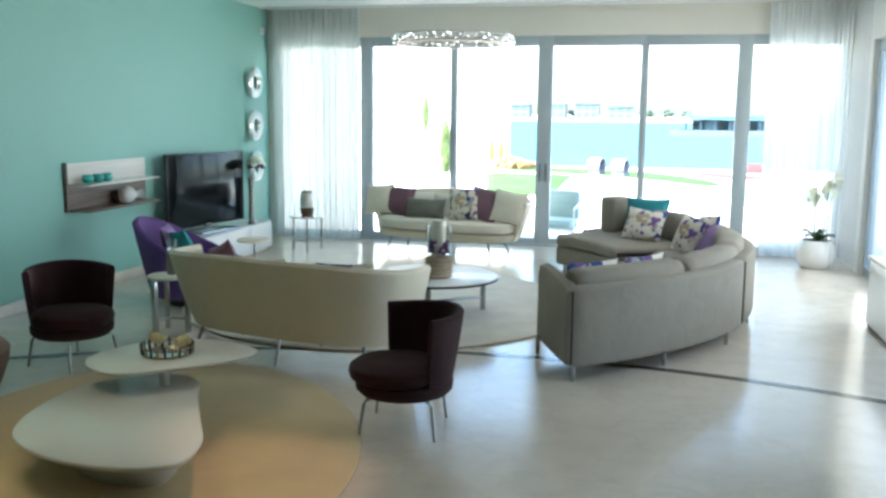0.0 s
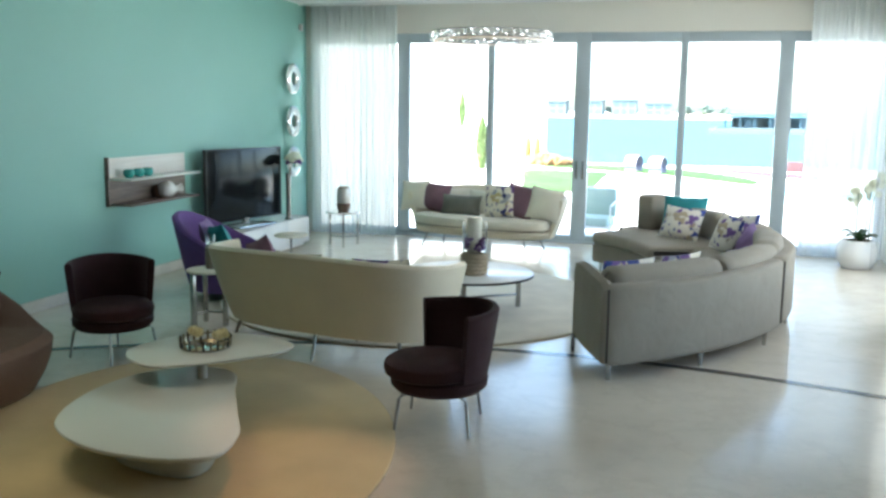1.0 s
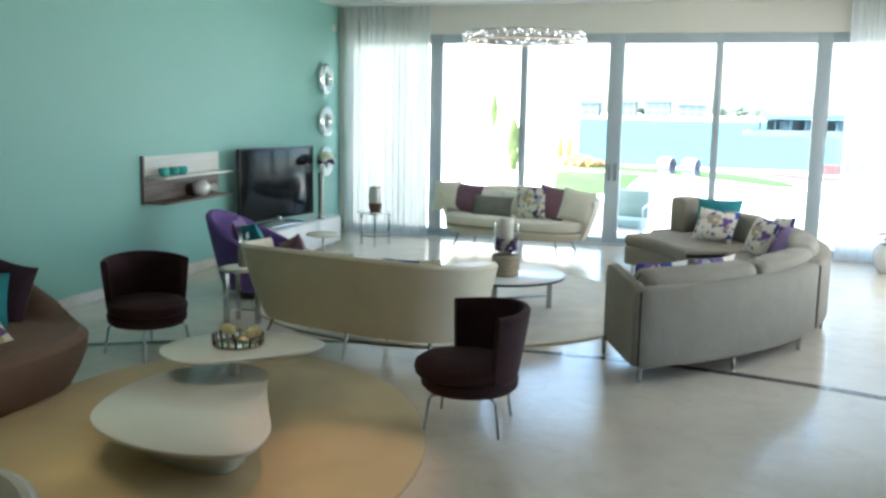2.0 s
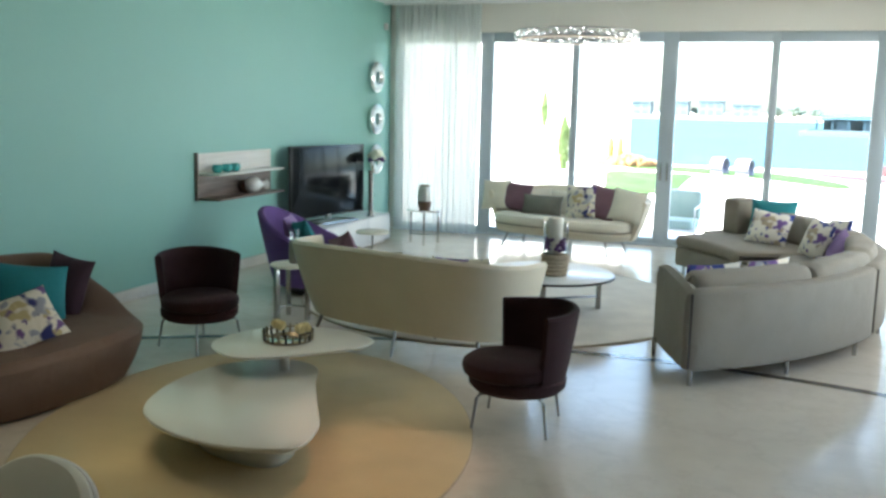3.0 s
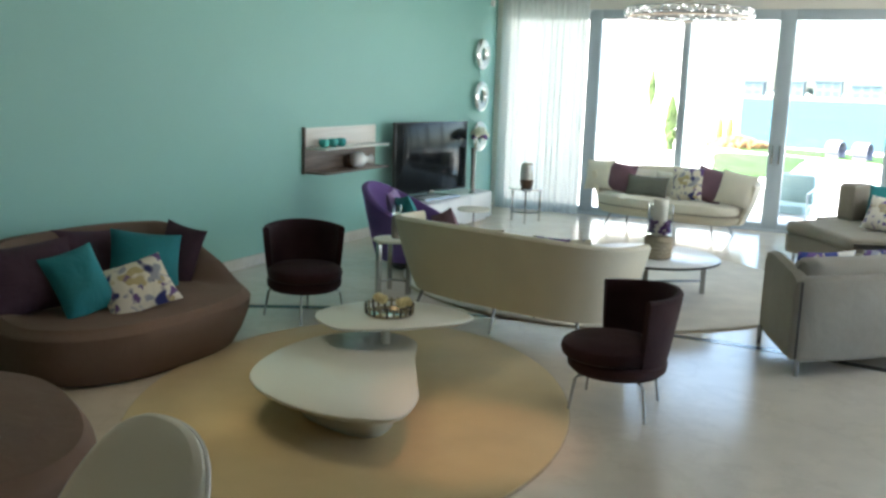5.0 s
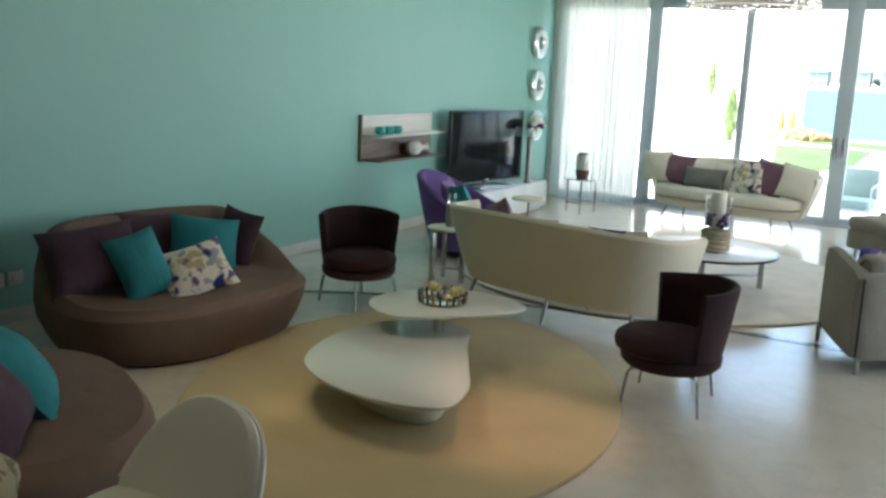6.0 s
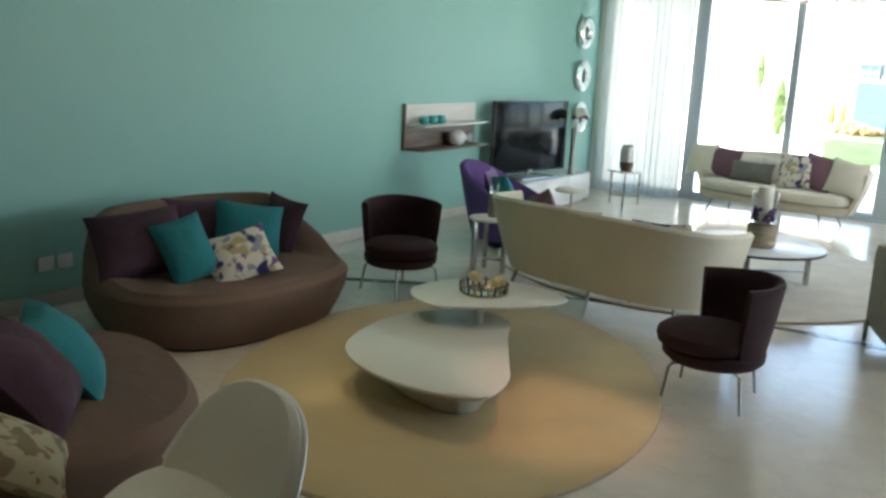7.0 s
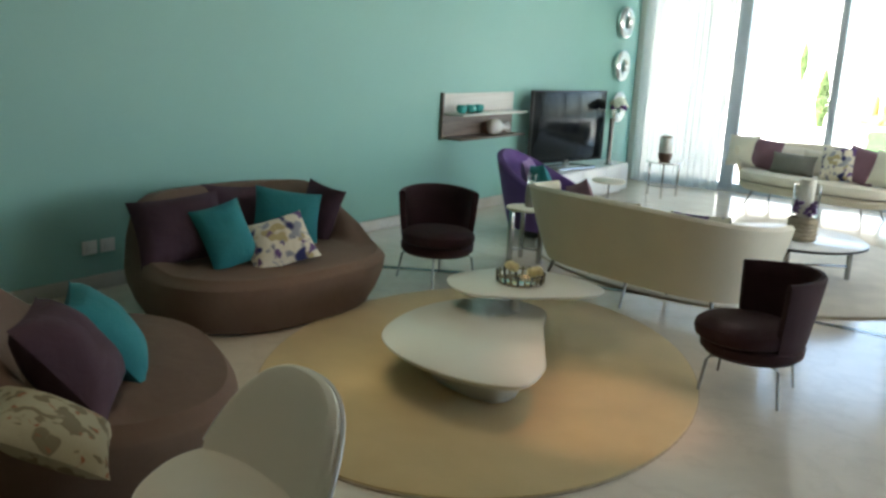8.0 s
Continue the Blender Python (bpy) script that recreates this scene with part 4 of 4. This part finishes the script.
def hoop(r, z, t):
    return moved(loft([[((r + t * math.cos(b)) * math.cos(a), (r + t * math.cos(b)) * math.sin(a), t * math.sin(b)) for b in (k * math.pi / 3 for k in range(6))] for a in (2 * math.pi * i / 64 for i in range(65))], cap0=False, cap1=False), pose(0, 0, z))


part("upper_hoop", hoop(0.58, 0.075, 0.008), M_CHROME, ch)
part("lower_hoop", hoop(0.6, 0.0, 0.008), M_CHROME, ch)
part("led_strip", hoop(0.56, -0.012, 0.007), M_LED, ch)
part("inner_hoop", hoop(0.5, 0.03, 0.008), M_CHROME, ch)
for k in range(96):
    a = 2 * math.pi * k / 96
    rr = 0.6 if k % 2 else 0.53
    drop = bmesh.new()
    bmesh.ops.create_icosphere(drop, subdivisions=1, radius=0.017)
    for v in drop.verts:
        v.co.z *= 2.0
    rng2 = random.Random(k)
    part("crystal", moved(drop, Matrix.Translation((rr * math.cos(a), rr * math.sin(a), 0.03 + rng2.uniform(-0.02, 0.03))) @ Matrix.Rotation(rng2.uniform(0, 3), 4, "Z") @ Matrix.Rotation(rng2.uniform(-0.5, 0.5), 4, "X")), M_CRYSTAL if k % 6 else M_MIRROR, ch)
for k in range(3):
    a = radians(20 + 120 * k)
    part("wire", tube([(0.58 * math.cos(a), 0.58 * math.sin(a), 0.075), (0.05 * math.cos(a), 0.05 * math.sin(a), ZC - CH[2] - 0.01)], 0.0008, 5), M_WHITE, ch)
part("ceiling_rose", moved(lathe([(0.08, 0.0), (0.085, 0.005), (0.085, 0.02), (0.0, 0.02)], 24), pose(0, 0, ZC - CH[2] - 0.02)), M_CHROME, ch)


# trim rings added in the ceiling at these unseen spots
for (lx, ly), *_ in ADDED_SPOTS:
    dl = thing("added_spot_trim", pose(lx, ly, ZC), "small round white ceiling trim ring added at an unseen spot lamp", "ceiling light", "downlights")
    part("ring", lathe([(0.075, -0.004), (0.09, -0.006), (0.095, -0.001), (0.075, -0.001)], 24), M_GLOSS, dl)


# ---- orchid in its pot ----
op = thing("planter", pose(2.31, 12.3, 0) @ Matrix.Diagonal((0.94, 0.94, 0.88, 1)), "large round white ceramic planter", "planter")
part("pot", lathe([(0.17, 0.0), (0.19, 0.01), (0.25, 0.12), (0.265, 0.22), (0.245, 0.33), (0.2, 0.4), (0.18, 0.4), (0.2, 0.36), (0.0, 0.36)], 40), M_CERAM, op)
part("soil", lathe([(0.185, 0.365), (0.17, 0.375), (0.0, 0.38)], 24), M_SOIL, op)
orc = thing("orchid", pose(2.33, 12.3, 0.33), "white orchid with two arching stems and dark leaves", "plant")
for k in range(7):
    a = 0.9 * k + 0.2
    rows, bm = [], bmesh.new()
    for i in range(7):
        u = i / 6
        w = 0.05 * math.sin(math.pi * (0.1 + 0.85 * u))
        rows.append([bm.verts.new((0.02 + 0.2 * u, s * w, 0.01 + 0.12 * math.sin(2.2 * u) * (0.6 + 0.4 * (k % 2)) + 0.02 * abs(s))) for s in (-1, 0, 1)])
    for p, q in zip(rows, rows[1:]):
        for i in range(2):
            bm.faces.new((p[i], p[i + 1], q[i + 1], q[i]))
    part("leaf", moved(bm, Matrix.Rotation(a, 4, "Z")), M_LEAF, orc)
rng3 = random.Random(9)
for x0, lean, hgt in ((-0.05, 0.0, 0.66), (0.06, 0.1, 0.76), (0.1, 0.16, 0.84)):
    pts = [(x0 + lean * u * u * 0.6, 0.02 * u, hgt * math.sin(1.25 * u) / math.sin(1.25)) for u in (i / 8 for i in range(9))]
    part("stem", tube(pts, 0.007, 6, 0.004), M_STEM, orc)
    for j in range(8):
        f = bmesh.new()
        for q in range(5):
            pm = bmesh.new()
            bmesh.ops.create_circle(pm, cap_ends=True, segments=8, radius=0.024)
            join(f, moved(pm, Matrix.Rotation(q * 1.257, 4, "Y") @ Matrix.Translation((0.022, 0, 0)) @ Matrix.Rotation(1.4, 4, "X")))
        px, py, pz = pts[-1]
        part("blossom", moved(f, Matrix.Translation((px + rng3.uniform(-0.09, 0.06), py + rng3.uniform(-0.06, 0.06), pz - 0.18 + 0.025 * j + rng3.uniform(-0.02, 0.02))) @ Matrix.Rotation(rng3.uniform(-1, 1), 4, "Z")), M_PETAL, orc)

# white sideboard by the side doors
sb = thing("sideboard", Matrix(), "plain white lacquered low sideboard by the side doors", "sideboard")
part("body", box(2.24, 2.72, 6.6, 8.92, 0.03, 0.62, 0.008), M_LACQ, sb)
part("plinth", box(2.255, 2.7, 6.63, 8.9, 0.0, 0.032, 0.003), M_SEAM, sb)
part("top", box(2.225, 2.73, 6.58, 8.94, 0.621, 0.65, 0.006), M_CREAMC, sb)


M_FLORAL3 = floral("ochre_print", (0.4, 0.36, 0.24), [((0.2, 0.17, 0.1), 0.52), ((0.3, 0.12, 0.06), 0.64)], 14.0)

# ---- cushions ----
# on the taupe sofa
cushion(stand(-4.5, 3.8, 0.61, -24, 28, -6), 0.62, 0.46, 0.22, M_CPLUM, "dark plum cushion on the taupe sofa", 1)
cushion(stand(-4.78, 4.56, 0.57, -14, 24, 5), 0.52, 0.46, 0.17, M_CPLUM, "dark plum cushion on the taupe sofa", 2)
cushion(stand(-4.44, 5.07, 0.57, -84, 16, 10), 0.36, 0.46, 0.15, M_CPLUM, "dark plum cushion on the taupe sofa", 3)
cushion(stand(-4.25, 3.97, 0.585, -22, 30, -14), 0.36, 0.45, 0.19, M_CTEAL, "turquoise cushion on the taupe sofa", 4)
cushion(stand(-4.46, 4.75, 0.57, -34, 25, 9), 0.5, 0.44, 0.19, M_CTEAL, "turquoise cushion on the taupe sofa", 5)
cushion(stand(-4.06, 4.26, 0.53, -38, 42, -18), 0.47, 0.38, 0.15, M_FLORAL, "floral printed cushion on the taupe sofa", 6)
# on the second taupe sofa
cushion(stand(-3.1, 2.23, 0.585, 52, 40, -4), 0.42, 0.48, 0.23, M_CTEAL, "turquoise cushion on the second taupe sofa", 7)
cushion(stand(-2.92, 1.93, 0.59, 46, 42, 0), 0.48, 0.52, 0.29, M_CPLUM, "dark plum cushion on the second taupe sofa", 8)
cushion(stand(-2.59, 1.63, 0.475, 52, 64, 0), 0.46, 0.46, 0.18, M_FLORAL3, "beige and ochre patterned cushion on the second taupe sofa", 9)
# on the far cream sofa
for x, w, h, mt, lb, tl, dy in ((-3.3, 0.5, 0.42, M_MAUVE, "mauve cushion on the cream sofa", 4, 0.0), (-2.85, 0.62, 0.28, M_CGREY, "long grey-green cushion on the cream sofa", 0, -0.12), (-2.28, 0.44, 0.44, M_FLORAL, "floral printed cushion on the cream sofa", -6, -0.14), (-2.0, 0.46, 0.46, M_MAUVE, "mauve cushion on the cream sofa", 10, -0.05), (-3.6, 0.46, 0.44, M_CREAMC, "cream cushion on the cream sofa", -4, -0.02), (-1.64, 0.48, 0.44, M_CREAMC, "cream cushion on the cream sofa", 8, -0.1)):
    cushion(stand(x + 0.06, 12.36 - 0.25 * (x + 2.5) + dy, 0.44 + h / 2, -104, 16, tl), w, h, 0.16, mt, lb, int(-x * 10))
# on the near cream sofa
cushion(stand(-1.9, 6.44, 0.585, 80, 16, 4), 0.5, 0.42, 0.15, M_FLORAL, "floral printed cushion on the near cream sofa", 31)
cushion(stand(-3.05, 6.75, 0.66, 60, 12, 20), 0.36, 0.36, 0.15, M_MAUVE, "mauve cushion on the near cream sofa", 32)
cushion(stand(-2.62, 6.55, 0.58, 78, 16, 0), 0.44, 0.42, 0.15, M_CREAMC, "cream cushion on the near cream sofa", 33)
# on the violet chair
cushion(stand(-4.3, 8.12, 0.58, 20, 20, 0), 0.42, 0.42, 0.15, M_LILAC, "lilac cushion in the violet chair", 34)
cushion(stand(-4.08, 7.95, 0.58, 55, 22, 10), 0.38, 0.38, 0.15, M_CTEAL, "turquoise cushion in the violet chair", 35)


def on_arc(a, r):
    return GC[0] + r * math.cos(radians(a)), GC[1] + r * math.sin(radians(a))


cushion(stand(0.22, 11.2, 0.7, -100, 25, 0), 0.52, 0.46, 0.16, M_CTEAL, "turquoise cushion on the grey sectional", 41)
cushion(stand(0.2, 10.72, 0.65, -104, 32, 6), 0.46, 0.4, 0.16, M_FLORAL2, "violet floral cushion on the grey sectional", 42)
cushion(stand(0.66, 9.82, 0.66, 215, 18, 10), 0.38, 0.4, 0.16, M_FLORAL2, "violet floral cushion on the grey sectional", 43)
cushion(stand(0.84, 9.94, 0.67, 205, 20, -6), 0.4, 0.42, 0.16, M_FLORAL2, "violet floral cushion on the grey sectional", 44)
cushion(stand(0.86, 9.52, 0.62, 200, 25, 20), 0.36, 0.34, 0.15, M_LILAC, "lilac cushion on the grey sectional", 45)
for a, mt, sd, lb in ((-47.5, M_FLORAL2, 46, "violet floral cushion on the grey sectional"), (-37, M_FLORAL, 47, "floral printed cushion on the grey sectional")):
    x, y = on_arc(a, 3.02)
    cushion(stand(x, y, 0.61, a + 180, 14, 0), 0.5, 0.39, 0.15, mt, lb, sd)


# ---- outside ----
# pale slab added beside the house to bounce light through the side doors
structure("pavement_side", box(XR + 0.3, 40, -20, YW + 0.3, -0.4, -0.06), M_PAVE, "bright pale stone terrace added beside the house to bounce light")
structure("pavement", box(-40, 40, YW + 0.3, 34.6, -0.4, -0.06), M_PAVE, "bright pale stone terrace")
structure("ground", box(-3000, 3000, -1500, 3500, -3.0, -2.6), M_SAND, "pale sandy ground")
structure("water", box(-3000, 3000, 38, 2500, -2.4, -1.5), M_WATER, "calm turquoise sea")
structure("ground_bank", box(-40, 40, 34.6, 38, -2.4, -0.25), M_SAND, "pale sandy bank above the water")
strip = smooth_outline([(-4.4, 33.7), (-1.0, 32.6), (0.5, 31.3), (1.9, 28.4), (1.7, 26.4), (-0.5, 29.0), (-3.1, 30.7), (-4.6, 31.4)], 5)
tagged(link("lawn", slab(strip, -0.3, -0.035, 0.01), M_LAWN), "green lawn strip curving along the terrace", "lawn", "", "stuff")
patch = smooth_outline([(-4.9, 29.5), (-3.6, 29.7), (-2.4, 29.5), (-2.25, 26.5), (-2.3, 22.6), (-3.6, 22.3), (-4.3, 25.5)], 5)
tagged(link("lawn", slab(patch, -0.3, -0.035, 0.01), M_LAWN), "green lawn patch beside the terrace", "lawn", "", "stuff")
tagged(link("flower_bed", slab(smooth_outline([(1.3, 31.9), (3.6, 30.4), (3.7, 29.2), (2.2, 30.0)], 5), -0.3, 0.02, 0.03), M_RED), "low red-brown planted border beside the lawn", "flower bed", "", "stuff")
pool = thing("pool", Matrix(), "pale blue pool edge on the terrace", "pool")
part("water", box(1.9, 9, 22.9, 25, -0.3, -0.045), M_POOL, pool)
part("coping", box(1.7, 1.9, 22.7, 25.2, -0.3, -0.03, 0.01), M_CONC, pool)
gw = structure("wall_garden", box(-18, -5.1, 34.2, 34.5, -0.3, 5.0), M_WHITE, "white stuccoed garden wall in full sun")


def pod(x, y, yaw):
    t = thing("garden_pod", pose(x, y, -0.035, 0, 0, yaw), "round lilac-white rattan garden pod chair on the lawn", "garden chair", "garden pods")
    body = lathe([(0.18, -0.26), (0.235, -0.22), (0.25, 0.0), (0.24, 0.22), (0.21, 0.22), (0.22, 0.0), (0.18, -0.18), (0.0, -0.2)], 32)
    part("drum", moved(body, pose(0, 0, 0.26, 90, 0, 0)), M_RATTAN, t)
    part("seat_pad", box(-0.15, 0.15, -0.16, 0.18, 0.07, 0.13, 0.025), M_RATTAN, t)
    part("foot", box(-0.18, 0.18, -0.22, 0.22, 0.0, 0.05, 0.01), M_RATTAN, t)
    return t


pod(-1.62, 30.6, 62)
pod(-0.84, 30.0, 66)
ac = thing("garden_chair", facing(-1.14, 14.45, -100, -0.06), "white garden armchair with aqua cushions on the terrace", "garden chair", "garden chairs")
part("back_cushion", box(-0.26, 0.26, -0.3, -0.14, 0.28, 0.76, 0.06), M_AQUA, ac)
part("seat_cushion", box(-0.27, 0.27, -0.14, 0.34, 0.2, 0.34, 0.05), M_AQUA, ac)
for sx in (-0.31, 0.31):
    part("side_frame", tube([(sx, -0.32, 0.0), (sx, -0.32, 0.62), (sx, 0.34, 0.52), (sx, 0.34, 0.0)], 0.016, 8), M_GLOSS, ac)
part("seat_frame", box(-0.31, 0.31, -0.32, 0.34, 0.15, 0.2, 0.01), M_GLOSS, ac)
tagged(link("storage_box", box(3.2, 3.75, 32.6, 33.2, -0.26, 0.27, 0.02), M_RED), "red-brown storage box by the shore", "box")
for x, y, hgt, rr, low_z in ((-7.15, 29.7, 2.7, 0.12, 1.6), (-6.4, 29.4, 1.95, 0.2, 0.12)):
    t = thing("cypress_tree", pose(x, y, -0.3), "slender clipped green cypress", "tree", "cypresses")
    part("trunk", tube([(0, 0, 0), (0, 0, low_z + 0.3)], 0.03, 8, 0.02), M_CONC, t)
    crown = bmesh.new()
    rngt = random.Random(int(x * 10))
    for k in range(1000):
        u = rngt.random()
        r = rr * math.sin(math.pi * min(1, 0.06 + 0.92 * u)) ** 0.8 * math.sqrt(rngt.random())
        a = rngt.uniform(0, 6.28)
        leaf = bmesh.new()
        bmesh.ops.create_icosphere(leaf, subdivisions=1, radius=rngt.uniform(0.022, 0.04))
        join(crown, moved(leaf, Matrix.Translation((r * math.cos(a), r * math.sin(a), low_z + (hgt - low_z) * u)) @ Matrix.Diagonal((0.6, 0.6, 1.8, 1))))
    part("crown", crown, M_CYPR, t)
yp = thing("planting_bed", pose(-4.85, 32.6, -0.3), "orange flowering ground cover in a low bed", "flower bed", "", "stuff")
bed = bmesh.new()
rngb = random.Random(5)
for k in range(160):
    cl = bmesh.new()
    bmesh.ops.create_icosphere(cl, subdivisions=1, radius=rngb.uniform(0.08, 0.17))
    a, r = rngb.uniform(0, 6.28), math.sqrt(rngb.random())
    join(bed, moved(cl, Matrix.Translation((1.0 * r * math.cos(a), 0.6 * r * math.sin(a), 0.3 + 0.3 * (1 - r)))))
part("clumps", bed, M_ORANGE, yp)
yc = thing("garden_sculpture", pose(-5.35, 33.2, -0.06), "bright yellow standing garden ornament", "ornament")
for dx in (-0.22, 0.12):
    part("upright", moved(lathe([(0.1, 0.0), (0.12, 0.03), (0.13, 0.5), (0.11, 0.85), (0.05, 0.97), (0.0, 0.98)], 16), pose(dx, 0, 0)), M_YELLOW, yc)

# far shore
structure("ground_shore", box(-600, 18, 372, 900, -2.4, -0.6), M_SAND, "pale far shore")
structure("ground_jetty", box(2, 60, 150, 158, -2.4, -0.9), M_FAR, "low pale breakwater")


def villa(x, w, hgt):
    t = thing("villa", pose(x, 400, -0.6), "far pale flat-roofed waterfront villa", "house", "far waterfront villas")
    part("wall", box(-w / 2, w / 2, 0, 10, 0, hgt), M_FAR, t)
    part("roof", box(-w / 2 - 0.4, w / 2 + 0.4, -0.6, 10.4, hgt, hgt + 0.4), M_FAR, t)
    for j in range(2):
        for i in range(3):
            x0 = -w / 2 + w * (0.08 + 0.31 * i)
            part("window", box(x0, x0 + w * 0.22, -0.06, 0.02, hgt * (0.1 + 0.47 * j), hgt * (0.42 + 0.47 * j)), M_FARG, t)
    return t


for x, w, hgt in ((-60, 11, 5.6), (-44, 10, 6.0), (-30, 10, 6.4), (-16, 11, 5.2), (-78, 12, 5.8), (-96, 12, 6.2)):
    villa(x, w, hgt)
br = thing("boat_shed", pose(4, 152, -0.9), "long low grey waterfront pavilion on posts", "shed")
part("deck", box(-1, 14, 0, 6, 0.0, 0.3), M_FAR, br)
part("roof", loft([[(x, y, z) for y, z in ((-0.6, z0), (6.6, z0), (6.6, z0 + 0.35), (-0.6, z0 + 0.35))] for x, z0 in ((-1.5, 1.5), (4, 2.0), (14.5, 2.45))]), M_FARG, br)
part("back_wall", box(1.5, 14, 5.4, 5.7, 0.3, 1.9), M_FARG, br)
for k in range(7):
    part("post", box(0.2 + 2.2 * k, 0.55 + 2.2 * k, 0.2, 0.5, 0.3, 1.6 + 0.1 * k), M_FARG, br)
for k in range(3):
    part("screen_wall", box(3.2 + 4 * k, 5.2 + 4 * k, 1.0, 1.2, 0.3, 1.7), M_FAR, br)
for x, y, s in ((3, 395, 5.0), (-5, 402, 4.2), (10, 400, 4.0), (-35, 408, 4.2)):
    t = thing("tree", pose(x, y, -0.6), "far rounded shore tree", "tree", "far shore trees")
    part("trunk", tube([(0, 0, 0), (0, 0, s * 0.5)], 0.25, 8, 0.15), M_BARK, t)
    crown = bmesh.new()
    rngt = random.Random(int(x * 3 + 100))
    for k in range(60):
        lf = bmesh.new()
        bmesh.ops.create_icosphere(lf, subdivisions=1, radius=rngt.uniform(0.5, 0.9))
        d = Vector((rngt.gauss(0, 1), rngt.gauss(0, 1), rngt.gauss(0, 1))).normalized() * rngt.uniform(0.3, 1)
        join(crown, moved(lf, Matrix.Translation((d.x * 3.2, d.y * 3.2, s * 0.62 + d.z * s * 0.4))))
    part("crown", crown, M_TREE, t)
